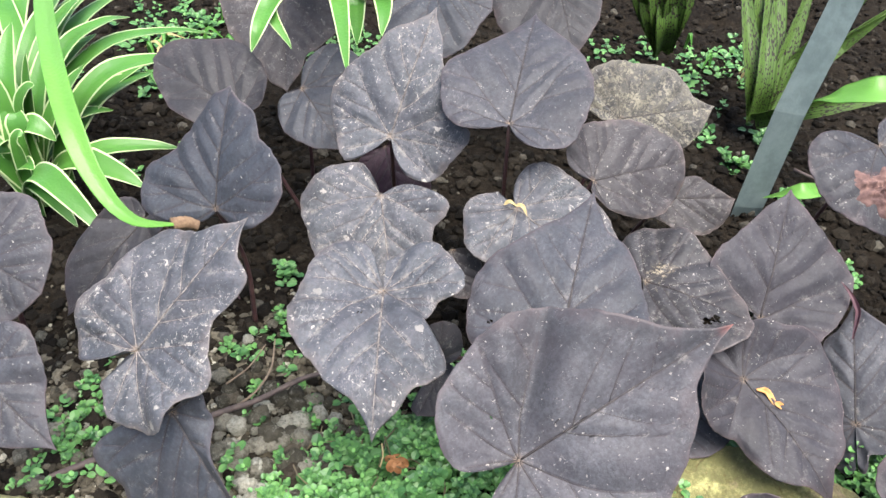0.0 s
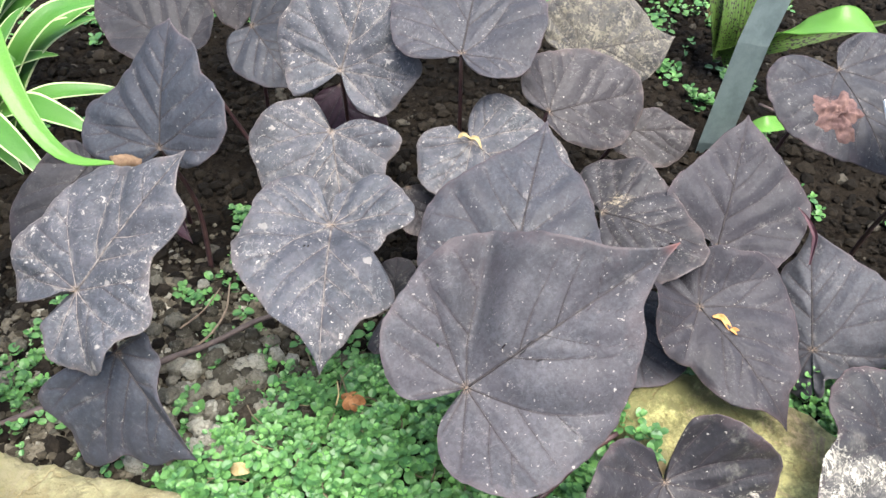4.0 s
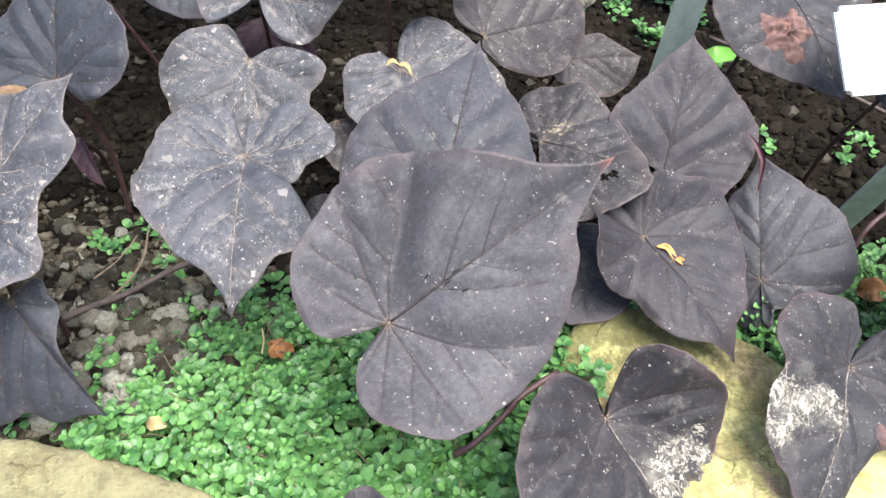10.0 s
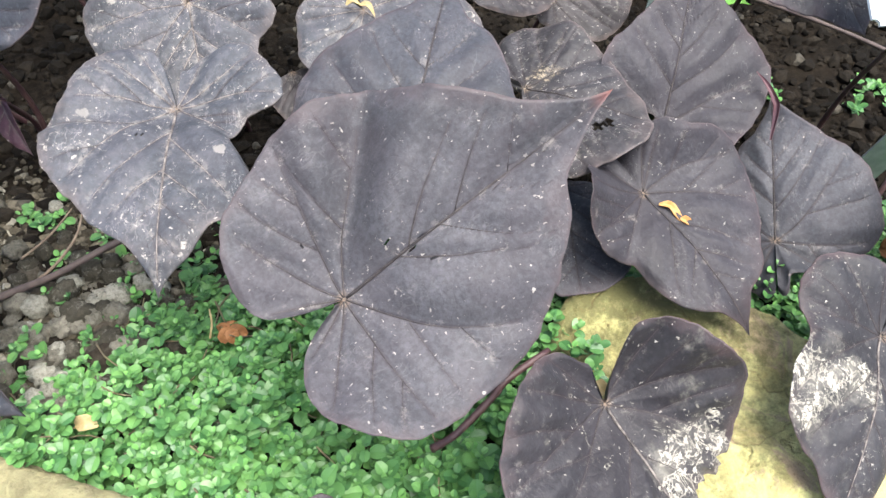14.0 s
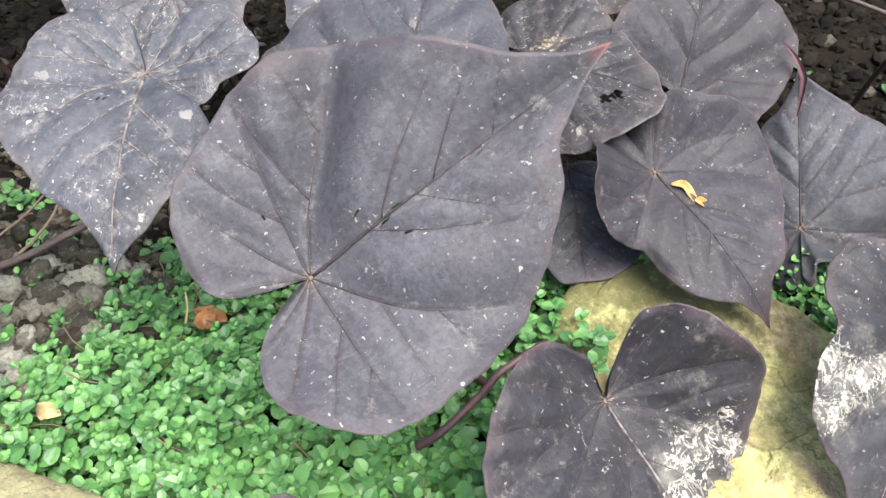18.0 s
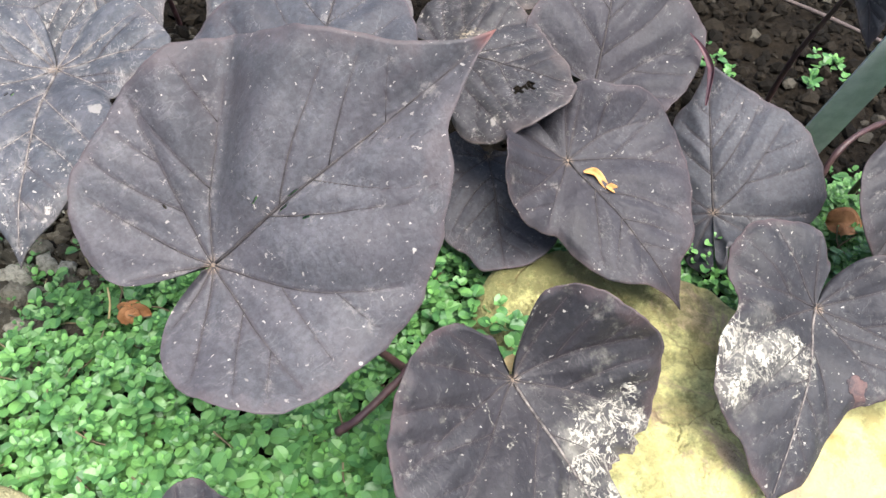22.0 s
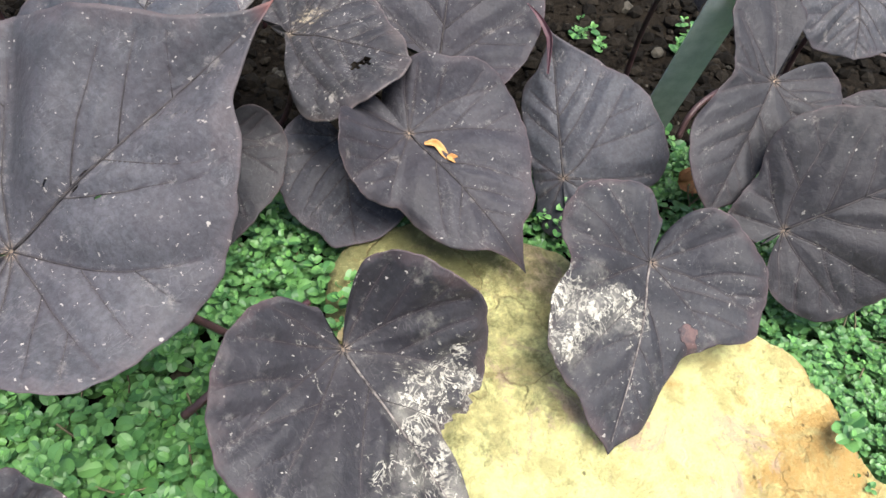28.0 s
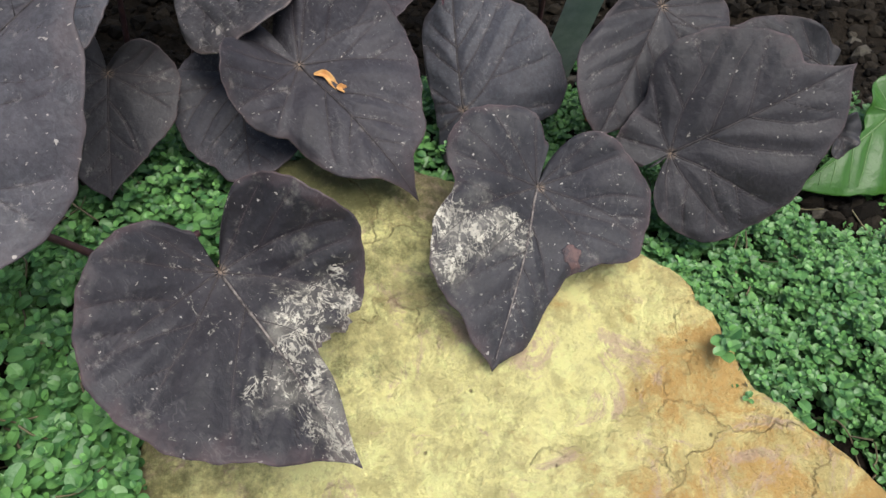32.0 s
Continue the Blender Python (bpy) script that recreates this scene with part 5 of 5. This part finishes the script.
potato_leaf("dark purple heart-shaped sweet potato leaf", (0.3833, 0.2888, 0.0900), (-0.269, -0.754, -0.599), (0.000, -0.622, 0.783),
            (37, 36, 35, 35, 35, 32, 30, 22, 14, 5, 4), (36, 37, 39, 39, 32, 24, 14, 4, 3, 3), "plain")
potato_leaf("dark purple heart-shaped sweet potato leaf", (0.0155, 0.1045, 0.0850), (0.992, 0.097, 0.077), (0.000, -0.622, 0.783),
            (17, 16, 15, 14, 14, 14, 13, 11, 11, 1, 1), (16, 15, 12, 10, 9, 7, 7, 8, 2, 1), "dark_shaded")
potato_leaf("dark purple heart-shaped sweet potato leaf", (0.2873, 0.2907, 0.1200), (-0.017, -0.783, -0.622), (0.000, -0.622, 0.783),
            (30, 26, 22, 17, 13, 10, 9, 9, 3, 2, 2), (24, 18, 14, 11, 10, 10, 4, 2, 1, 1), "dark_shaded")
potato_leaf("small wine-red young leaf near the soil", (-0.1391, 0.3385, 0.0700), (0.469, -0.691, -0.550), (0.000, -0.622, 0.783),
            (33, 19, 11, 5, 3, 3, 2, 2, 3, 3, 2), (28, 21, 14, 10, 6, 5, 5, 3, 3, 2), "purple")
ivy_leaf("glossy green leaf with pale veins beyond the dark leaves", (0.4278, 0.1961, 0.0350), (-0.893, -0.353, -0.280), (0.000, -0.622, 0.783),
         (63, 56, 49, 43, 39, 40, 31, 7, 2, 5, 17), (18, 16, 14, 14, 16, 18, 19, 24, 19, 18))

# ---- vines and roots on the soil ----
def vine(name, label, ctrl, r0, r1, mat, knobs=0.12):
    o = Vector(ctrl[0])
    return thing(name, Matrix.Translation(o), label, "stem", "", tube(name, [Vector(c) - o for c in ctrl], r0, r1, mat, 26, 8, knobs))


vine("vine", "dark woody creeping stem lying on the soil", [(-0.22, 0.200, 0.034), (-0.1333, 0.2446, 0.0320), (-0.1060, 0.2533, 0.0360), (-0.0798, 0.2661, 0.0400), (-0.0565, 0.2683, 0.0450)], 0.0019, 0.0014, M_VINE)
vine("vine", "purple-brown stem running into the green mat", [(0.0548, 0.1481, 0.0450), (0.0636, 0.1497, 0.0520), (0.0781, 0.1605, 0.0560), (0.0855, 0.1663, 0.0600), (0.1033, 0.1772, 0.0600)], 0.0016, 0.0014, M_STALK)
vine("vine", "dark red arching stem beside the stake", [(0.2995, 0.2705, 0.0200), (0.3057, 0.2758, 0.0300), (0.3194, 0.2832, 0.0350), (0.3470, 0.2961, 0.0300), (0.3769, 0.3060, 0.0200)], 0.0017, 0.0014, M_STALK)
vine("vine", "thin brown stem crossing the soil", [(0.30, 0.52, -0.008), (0.36, 0.44, 0.004), (0.42, 0.38, 0.0), (0.50, 0.33, -0.01)], 0.0016, 0.0012, M_VINE)
vine("vine", "thin brown stem crossing the soil", [(0.33, 0.50, -0.01), (0.40, 0.45, 0.004), (0.47, 0.42, -0.01)], 0.0013, 0.001, M_VINE)
vine("root", "thin pale root over the gravel", [(-0.1169, 0.2521, 0.0320), (-0.1065, 0.2609, 0.0360), (-0.1010, 0.2769, 0.0360), (-0.1029, 0.3007, 0.0330)], 0.0008, 0.0005, M_ROOT)
vine("root", "thin pale root over the gravel", [(-0.1272, 0.2692, 0.0300), (-0.1149, 0.2785, 0.0340), (-0.1080, 0.2963, 0.0330)], 0.0006, 0.0004, M_ROOT)
vine("straw", "dry pale straw standing in the green mat", [(-0.0326, 0.2080, 0.0420), (-0.0311, 0.2118, 0.0470), (-0.0318, 0.2172, 0.0500)], 0.0005, 0.0004, M_STRAW)


# ---- strap-leaved plants ----
def strap(name, ctrl, width, mats, up=(0, -0.35, 0.94), vee=0.22, n=26, grow=0.5):
    """A long tapering blade with a shallow V section; mats: middle and margin."""
    p = curve_points(ctrl, n)
    t = np.linspace(0, 1, n)
    d = np.gradient(p, axis=0)
    d /= np.linalg.norm(d, axis=1, keepdims=True)
    s = np.cross(d, np.array(up))
    s /= np.linalg.norm(s, axis=1, keepdims=True) + 1e-9
    nn = np.cross(s, d)
    w = width * 0.5 * np.clip((grow + (1 - grow) * np.clip(t / 0.25, 0, 1)), 0, 1) * np.clip((1 - t) / 0.45, 0, 1) ** 0.7
    w = np.maximum(w, 0.0002)
    cols = (-1.0, -0.84, -0.35, 0.0, 0.35, 0.84, 1.0)
    rows = [p + s * (w * c)[:, None] + nn * (w * vee * abs(c))[:, None] for c in cols]
    top = np.stack(rows, 1).reshape(-1, 3)
    k = len(cols)
    quads, idx = [], []
    for i in range(n - 1):
        for j in range(k - 1):
            quads.append((i * k + j, i * k + j + 1, (i + 1) * k + j + 1, (i + 1) * k + j))
            idx.append(1 if j in (0, k - 2) else 0)
    total = len(top)
    low = top - np.repeat(nn, k, 0) * 0.0005
    faces = quads + [tuple(v + total for v in f[::-1]) for f in quads]
    idx = idx + idx
    for i in range(n - 1):
        for j in (0, k - 1):
            a, b = i * k + j, (i + 1) * k + j
            faces.append((a, b, b + total, a + total))
            idx.append(1)
    me = mesh_from(name, np.vstack([top, low]), faces, list(mats), index=idx)
    uv = me.uv_layers.new(name="blade")
    co = np.zeros(len(me.loops), dtype=np.int32)
    me.loops.foreach_get("vertex_index", co)
    flat = np.column_stack([np.tile(np.tile(cols, n), 2) * 0.5, np.tile(np.repeat(t, k), 2) * 6])
    uv.data.foreach_set("uv", flat[co].astype(np.float32).ravel())
    return me


def strap_plant(name, label, category, origin, blades, mats, width, part_label="", **kw):
    """blades: (tip, bend height, width factor) or a full list of points."""
    ob = thing(name, Matrix.Translation(origin), label, category)
    o = Vector(origin)
    for b in blades:
        pts, f = b
        part("leaf", strap("leaf", [Vector(c) - o for c in pts], width * f, mats, **kw), ob, part_label)
    return ob


SPIDER = (-0.312, 0.452, 0.012)


def arch(tip, rise, sway=0.0):
    """Points from the spider plant's crown out to a tip, arching by rise."""
    a, b = Vector(SPIDER) + Vector((rng.normal(0, 0.008), rng.normal(0, 0.008), 0.004)), Vector(tip)
    mid = a.lerp(b, 0.5) + Vector((sway, 0, rise))
    return [a, a.lerp(mid, 0.45) + Vector((0, 0, rise * 0.35)), mid, mid.lerp(b, 0.6) + Vector((0, 0, rise * 0.12)), b]


spider_blades = [
    (arch((-0.1969, 0.4661, 0.0550), 0.025), 1.0), (arch((-0.2104, 0.5590, 0.0750), 0.045), 1.25), (arch((-0.2381, 0.5749, 0.0700), 0.02), 0.9), (arch((-0.2431, 0.5630, 0.0600), 0.03), 1.5),
    (arch((-0.2587, 0.4917, 0.1100), 0.02), 0.9), (arch((-0.2465, 0.3838, 0.0500), 0.03), 1.0), (arch((-0.2105, 0.3536, 0.0650), 0.045), 1.2), (arch((-0.2124, 0.4257, 0.0500), 0.028), 1.4),
    (arch((-0.3199, 0.4983, 0.1000), 0.015), 1.0), (arch((-0.2837, 0.6774, 0.0800), 0.05), 1.1), (arch((-0.2938, 0.6460, 0.1000), 0.05), 1.2), (arch((-0.3056, 0.6134, 0.1200), 0.04), 1.2),
    (arch((-0.3424, 0.6242, 0.1200), 0.04), 1.2), (arch((-0.3620, 0.6029, 0.1200), 0.04), 1.2), (arch((-0.3772, 0.5558, 0.1000), 0.03), 1.1), (arch((-0.2865, 0.4727, 0.1300), 0.01), 0.9),
    (arch((-0.3421, 0.4674, 0.0900), 0.03), 1.2), (arch((-0.3407, 0.4540, 0.0700), 0.03), 1.2), (arch((-0.3401, 0.4338, 0.0600), 0.03), 1.2), (arch((-0.2831, 0.4211, 0.0700), 0.02), 1.0),
    (arch((-0.2584, 0.5087, 0.0600), 0.03), 1.0), (arch((-0.2895, 0.5187, 0.1200), 0.02), 1.1), (arch((-0.3028, 0.4603, 0.0900), 0.03), 1.2), (arch((-0.2107, 0.6484, 0.0500), 0.06), 0.9), (arch((-0.2752, 0.4471, 0.0750), 0.04), 1.2),
    (arch((-0.2558, 0.5838, 0.1000), 0.05), 1.0), (arch((-0.3141, 0.5168, 0.1300), 0.03), 1.1), (arch((-0.2853, 0.4653, 0.1100), 0.03), 1.1), (arch((-0.3231, 0.4802, 0.1100), 0.03), 1.1), (arch((-0.2859, 0.5827, 0.1200), 0.04), 0.9),
    (arch((-0.3090, 0.4271, 0.0800), 0.03), 1.0), (arch((-0.2881, 0.4330, 0.0900), 0.03), 0.9), (arch((-0.2744, 0.5558, 0.1000), 0.03), 1.1), (arch((-0.3548, 0.5540, 0.1200), 0.03), 1.3), (arch((-0.3075, 0.5927, 0.1200), 0.03), 1.0),
]
strap_plant("spider_plant", "green spider plant with cream-edged arching leaves", "plant", SPIDER, spider_blades, (M_GREEN, M_CREAM), 0.0145)

BROAD = (-0.5646, 1.0888, 0.0000)
strap_plant("broad_strap_leaf", "long bright lime-green strap leaf drooping over the bed", "leaf", BROAD,
            [([BROAD, (-0.2922, 0.5444, 0.1600), (-0.2187, 0.3890, 0.1900), (-0.1855, 0.3192, 0.1850), (-0.1681, 0.2910, 0.1650), (-0.1523, 0.2813, 0.1480), (-0.1339, 0.2923, 0.1350)], 1.0)], (M_LIME, M_LIME), 0.0115, vee=0.3)
part("withered_tip", tube("withered_tip", [Vector(p) - Vector(BROAD) for p in ((-0.1383, 0.2912, 0.1360), (-0.1331, 0.2952, 0.1340), (-0.1280, 0.2970, 0.1300))], 0.0040, 0.0028, M_HUSK, knobs=0.12), bpy.data.objects["broad_strap_leaf"], "brown withered tip")

HANG = (-0.1930, 1.2629, 0.0200)
strap_plant("spider_plant", "spider plant with cream-edged leaves hanging behind the dark leaves", "plant", HANG,
            [([HANG, (-0.1036, 0.5810, 0.1700), (-0.1149, 0.4650, 0.1650), (-0.1224, 0.4398, 0.1500)], 1.0), ([HANG, (-0.1092, 0.5602, 0.1700), (-0.1156, 0.4809, 0.1650), (-0.0971, 0.4440, 0.1500)], 0.85),
             ([HANG, (-0.0844, 0.5602, 0.1700), (-0.0674, 0.4706, 0.1700), (-0.0574, 0.4057, 0.1550)], 1.0), ([HANG, (-0.0554, 0.5602, 0.1700), (-0.0397, 0.4809, 0.1650), (-0.0393, 0.4509, 0.1550)], 1.0),
             ([HANG, (-0.0737, 0.6089, 0.1500), (-0.0630, 0.5231, 0.1400), (-0.0599, 0.4842, 0.1300)], 1.1)], (M_GREEN, M_CREAM), 0.016)

SHEATH = (0.2340, 0.7412, -0.0200)
strap_plant("streaked_plant", "green sheathed shoot with dark purple dashes", "plant", SHEATH,
            [([SHEATH, (0.2135, 0.7123, 0.0400), (0.1892, 0.7073, 0.1200)], 1.0), ([SHEATH, (0.2275, 0.7123, 0.0400), (0.2228, 0.7073, 0.1200)], 1.0), ([SHEATH, (0.1989, 0.7243, 0.0400), (0.1566, 0.6820, 0.1200)], 0.8), ([SHEATH, (0.2085, 0.7201, 0.0300), (0.1901, 0.7551, 0.0900)], 0.9), ([SHEATH, (0.2425, 0.7321, 0.0300), (0.2598, 0.7551, 0.0900)], 0.8), ([SHEATH, (0.2219, 0.7083, 0.0300), (0.2193, 0.7578, 0.1000)], 1.0)],
            (M_STREAK, M_STREAK), 0.022, vee=0.5, grow=1.0, up=(0, -0.9, 0.4))
SHEATH2 = (0.2965, 0.6122, -0.0200)
strap_plant("streaked_plant", "green streaked plant with dark-dashed leaf bases", "plant", SHEATH2,
            [([SHEATH2, (0.2965, 0.6426, 0.0300), (0.3003, 0.7326, 0.1100)], 1.3), ([SHEATH2, (0.3040, 0.6324, 0.0300), (0.3244, 0.7326, 0.1100)], 1.4), ([SHEATH2, (0.3275, 0.6324, 0.0300), (0.3653, 0.6243, 0.1000)], 1.3),
             ([SHEATH2, (0.3349, 0.6292, 0.0200), (0.4158, 0.6548, 0.0800)], 1.3), ([SHEATH2, (0.2893, 0.6258, 0.0100), (0.2943, 0.6529, 0.0300)], 1.0), ([SHEATH2, (0.3260, 0.5730, 0.0200), (0.4147, 0.5687, 0.0400)], 1.2), ([SHEATH2, (0.2857, 0.6324, 0.0300), (0.2838, 0.7307, 0.1000)], 1.2), ([SHEATH2, (0.2957, 0.6224, 0.0300), (0.3134, 0.7307, 0.1000)], 1.2), ([SHEATH2, (0.3145, 0.6324, 0.0300), (0.3416, 0.6805, 0.1000)], 1.2), ([SHEATH2, (0.3436, 0.6393, 0.0200), (0.3965, 0.6332, 0.0800)], 1.1)],
            (M_STREAK, M_STREAK), 0.0145, vee=0.45, grow=1.0, up=(0, -0.9, 0.4))
GRASS = (0.4572, 0.6048, -0.0200)
strap_plant("green_strap_leaf", "bright green arching strap leaf", "leaf", GRASS, [([GRASS, (0.3670, 0.5329, 0.0600), (0.3293, 0.5444, 0.0500), (0.3175, 0.5774, 0.0200)], 1.0)], (M_LIME, M_LIME), 0.026)
GRASS2 = (0.3315, 0.5086, -0.0200)
strap_plant("green_strap_leaf", "short bright green strap leaf near the stake", "leaf", GRASS2, [([GRASS2, (0.2861, 0.4581, 0.0200), (0.2678, 0.4554, 0.0200), (0.2573, 0.4737, 0.0000)], 1.0)], (M_LIME, M_LIME), 0.014)


# ---- plant label stakes ----
def stake(label, pts, wide, across, mat):
    """A flat galvanised strip, bent where its points say."""
    o = Vector(pts[0])
    ob = thing("label_stake", Matrix.Translation(o), label, "stake", "label stakes")
    a = Vector(across).normalized()
    verts, faces = [], []
    for k, p in enumerate(pts):
        p = Vector(p) - o
        q = (Vector(pts[min(k + 1, len(pts) - 1)]) - Vector(pts[max(k - 1, 0)])).normalized()
        s = (a - q * a.dot(q)).normalized()
        n = q.cross(s)
        for e, d in ((-0.5, -1), (-0.47, 1), (0.47, 1), (0.5, -1)):
            verts.append(p + s * (e * wide) + n * (d * 0.0007))
        if k:
            b = 4 * k
            faces += [(b - 4 + i, b - 4 + (i + 1) % 4, b + (i + 1) % 4, b + i) for i in range(4)]
    faces += [(3, 2, 1, 0), tuple(range(len(verts) - 4, len(verts)))]
    part("strip", mesh_from("strip", verts, faces, [mat], smooth=False), ob, "dull grey-green metal strip")
    return ob


stake("galvanised metal plant label stake leaning in the soil", [(0.249, 0.478, -0.05), (0.2495, 0.476, -0.012), (0.262, 0.490, 0.07), (0.284, 0.512, 0.145), (0.292, 0.520, 0.185), (0.293, 0.535, 0.215)], 0.0255, (1, 0.1, 0.15), M_ZINC)
stake_b = stake("galvanised plant label stake with a white name plate",
                [(0.283, 0.294, -0.05), (0.2849, 0.284, 0.0), (0.2878, 0.2699, 0.06), (0.2892, 0.2622, 0.092), (0.2895, 0.2578, 0.109), (0.29, 0.2563, 0.1148), (0.2908, 0.258, 0.118), (0.292, 0.2625, 0.121), (0.2935, 0.267, 0.1238), (0.2975, 0.281, 0.1325)],
                0.0188, (1.0, -0.08, 0.04), M_ZINC_B)
plate_m = frame_of((0.2483, 0.2727, 0.1305), (1, 0.04, 0.0), (0.0, -0.55, 0.83))
bm = bmesh.new()
bmesh.ops.create_cube(bm, size=1.0)
for v in bm.verts:
    v.co = Vector(((v.co.x + 0.5) * 0.064, (v.co.y + 0.5) * 0.044, v.co.z * 0.0016))
bmesh.ops.bevel(bm, geom=[e for e in bm.edges if abs(e.verts[0].co.z - e.verts[1].co.z) > 0.001], offset=0.003, segments=3, affect="EDGES")
plate = bpy.data.meshes.new("name_plate")
bm.to_mesh(plate)
bm.free()
plate.materials.append(M_LABEL)
part("name_plate", plate, stake_b, "white plastic name plate", stake_b.matrix_basis.inverted() @ plate_m)


# ---- small dry things ----
def scrap(name, label, ctrl, width, mat, up=(0.1, -0.5, 0.85), category="dry leaf", twist=0.5):
    o = Vector(ctrl[0])
    return thing(name, Matrix.Translation(o), label, category, "", strap(name, [Vector(c) - o for c in ctrl], width, (mat, mat), up, twist, 14, 0.3))


scrap("dry_petal", "curled orange dried petal on a dark leaf", [(0.1562, 0.2267, 0.0838), (0.1606, 0.2258, 0.0836), (0.1634, 0.2212, 0.0812), (0.1668, 0.2178, 0.0788)], 0.0030, M_PETAL, category="petal", twist=0.7)
scrap("dry_petal", "torn orange petal scrap on a dark leaf", [(0.1640, 0.2205, 0.0814), (0.1662, 0.2190, 0.0810), (0.1690, 0.2182, 0.0784)], 0.0030, M_PETAL, category="petal", twist=0.8)
scrap("dry_petal", "pale dried flower scrap on a dark leaf", [(0.1646, 0.2128, 0.0762), (0.1658, 0.2114, 0.0766), (0.1668, 0.2106, 0.0750)], 0.0018, M_STRAW, category="petal")
scrap("dry_petal", "curled pale yellow dried petal on a dark leaf", [(0.0345, 0.3295, 0.1165), (0.0375, 0.3300, 0.1185), (0.0415, 0.3280, 0.1170)], 0.0022, M_STRAW, category="petal")
scrap("dry_petal", "curled pale yellow dried petal on a dark leaf", [(0.0405, 0.3285, 0.1170), (0.0445, 0.3265, 0.1180), (0.0470, 0.3220, 0.1150)], 0.0024, M_STRAW, category="petal")
BROWN = (-0.0249, 0.2113, 0.036)
for a, b in ((0.0, 0.0065), (1.3, 0.005), (2.6, 0.006), (4.0, 0.005), (5.2, 0.0055)):
    c = Vector(BROWN)
    e = c + Vector((math.cos(a) * b, math.sin(a) * b * 0.8, 0.001))
    scrap("dry_leaf", "crumpled orange-brown dead leaf on the green mat", [e, c.lerp(e, 0.4) + Vector((0, 0, 0.005)), c + Vector((0.001, 0, 0.003))], 0.0055, M_DRY)
scrap("dry_leaf", "orange-brown dead leaf in the ground cover", [(0.2876, 0.2360, 0.0220), (0.2907, 0.2329, 0.0280), (0.3003, 0.2326, 0.0220)], 0.012, M_DRY)
scrap("dry_leaf", "orange-brown dead leaf in the ground cover", [(0.2846, 0.2357, 0.0240), (0.2911, 0.2344, 0.0280), (0.3021, 0.2326, 0.0220)], 0.012, M_DRY)
scrap("dry_leaf", "tan scrap of dead leaf beside the gravel", [(-0.0803, 0.1725, 0.0440), (-0.0749, 0.1717, 0.0470), (-0.0714, 0.1711, 0.0440)], 0.006, M_STRAW)
scrap("dry_leaf", "pale yellow scrap at the heart-shaped leaf", [(0.1128, 0.1533, 0.0750), (0.1146, 0.1509, 0.0750), (0.1158, 0.1486, 0.0740)], 0.006, M_STRAW)


# ---- grass and litter at the back of the bed ----
for k in range(26):
    x, y = (rng.uniform(-0.36, -0.12), rng.uniform(0.66, 0.86)) if k < 18 else (rng.uniform(0.12, 0.40), rng.uniform(0.70, 0.86))
    w, tall = rng.uniform(0, 6.28), rng.uniform(0.012, 0.03)
    a = Vector((x, y, ground_z(x, y)))
    reach = Vector((math.cos(w), math.sin(w) * 0.6, 0)) * rng.uniform(0.02, 0.05)
    green = k % 3 > 0
    scrap("grass_blade", "thin green grass blade on the soil" if green else "dry straw-coloured grass blade on the soil", [a, a + reach * 0.4 + Vector((0, 0, tall)), a + reach + Vector((0, 0, tall * 0.5))], 0.0042 if green else 0.0028, M_GREEN if green else M_STRAW, category="grass")

hooked = next(ob for ob in bpy.data.objects if ob.name.startswith("sweet_potato_leaf") and "hooked" in ob.get("label", ""))
inv = hooked.matrix_basis.inverted()
part("curled_tip", strap("curled_tip", [inv @ Vector(p) for p in ((0.2172, 0.2600, 0.0825), (0.2192, 0.2670, 0.0925), (0.2182, 0.2705, 0.0965), (0.2155, 0.2760, 0.1005), (0.2119, 0.2820, 0.1035))], 0.0027, (M_WINE, M_WINE), up=(0.5, 0.2, 0.8), vee=0.9, grow=0.3), hooked, "wine-red curled leaf tip")


# ---- the shrivelled patch on one leaf ----
def shrivelled_patch(leaf_label, middle, size, mat, label):
    """A crumpled star of dead tissue that stands up in folds from the blade."""
    ob, height = LEAF_SKIN[leaf_label]
    th = np.linspace(0, 2 * math.pi, 72, endpoint=False)
    reach = size * (0.82 + 0.16 * np.cos(3 * th + 0.6) + 0.15 * np.sin(5 * th + 2) + 0.07 * np.sin(11 * th) + 0.03 * np.sin(23 * th))
    rings = np.linspace(0, 1, 15)[1:]
    rr = rings[:, None] * reach[None]
    u = np.append((middle[0] + rr * np.cos(th)).ravel(), middle[0])
    v = np.append((middle[1] + rr * np.sin(th)).ravel(), middle[1])
    f = np.append(np.repeat(rings, len(th)), 0.0)
    w = np.append(np.tile(th, len(rings)), 0.0)
    rough = np.array([abs(noise.noise(Vector((a * 190, b * 190, 3)))) + 0.5 * noise.noise(Vector((a * 420, b * 420, 8))) for a, b in zip(u, v)])
    z = height(u, v) + 0.0006 + (0.0016 * (0.5 + 0.5 * np.cos(5 * w + 0.6)) + 0.0052 * rough) * (1 - f**3) - 0.0012 * f**4
    n, c = len(th), len(u) - 1
    faces = [(i * n + j, (i + 1) * n + j, (i + 1) * n + (j + 1) % n, i * n + (j + 1) % n) for i in range(len(rings) - 1) for j in range(n)]
    faces += [(c, j, (j + 1) % n) for j in range(n)]
    part("shrivelled_patch", mesh_from("shrivelled_patch", np.column_stack([u, v, z]), faces, [mat]), ob, label)


shrivelled_patch("dark leaf with a withered pinkish-red patch", (0.0245, -0.015), 0.0165, M_SHRIVEL, "shrivelled reddish-pink dead patch")
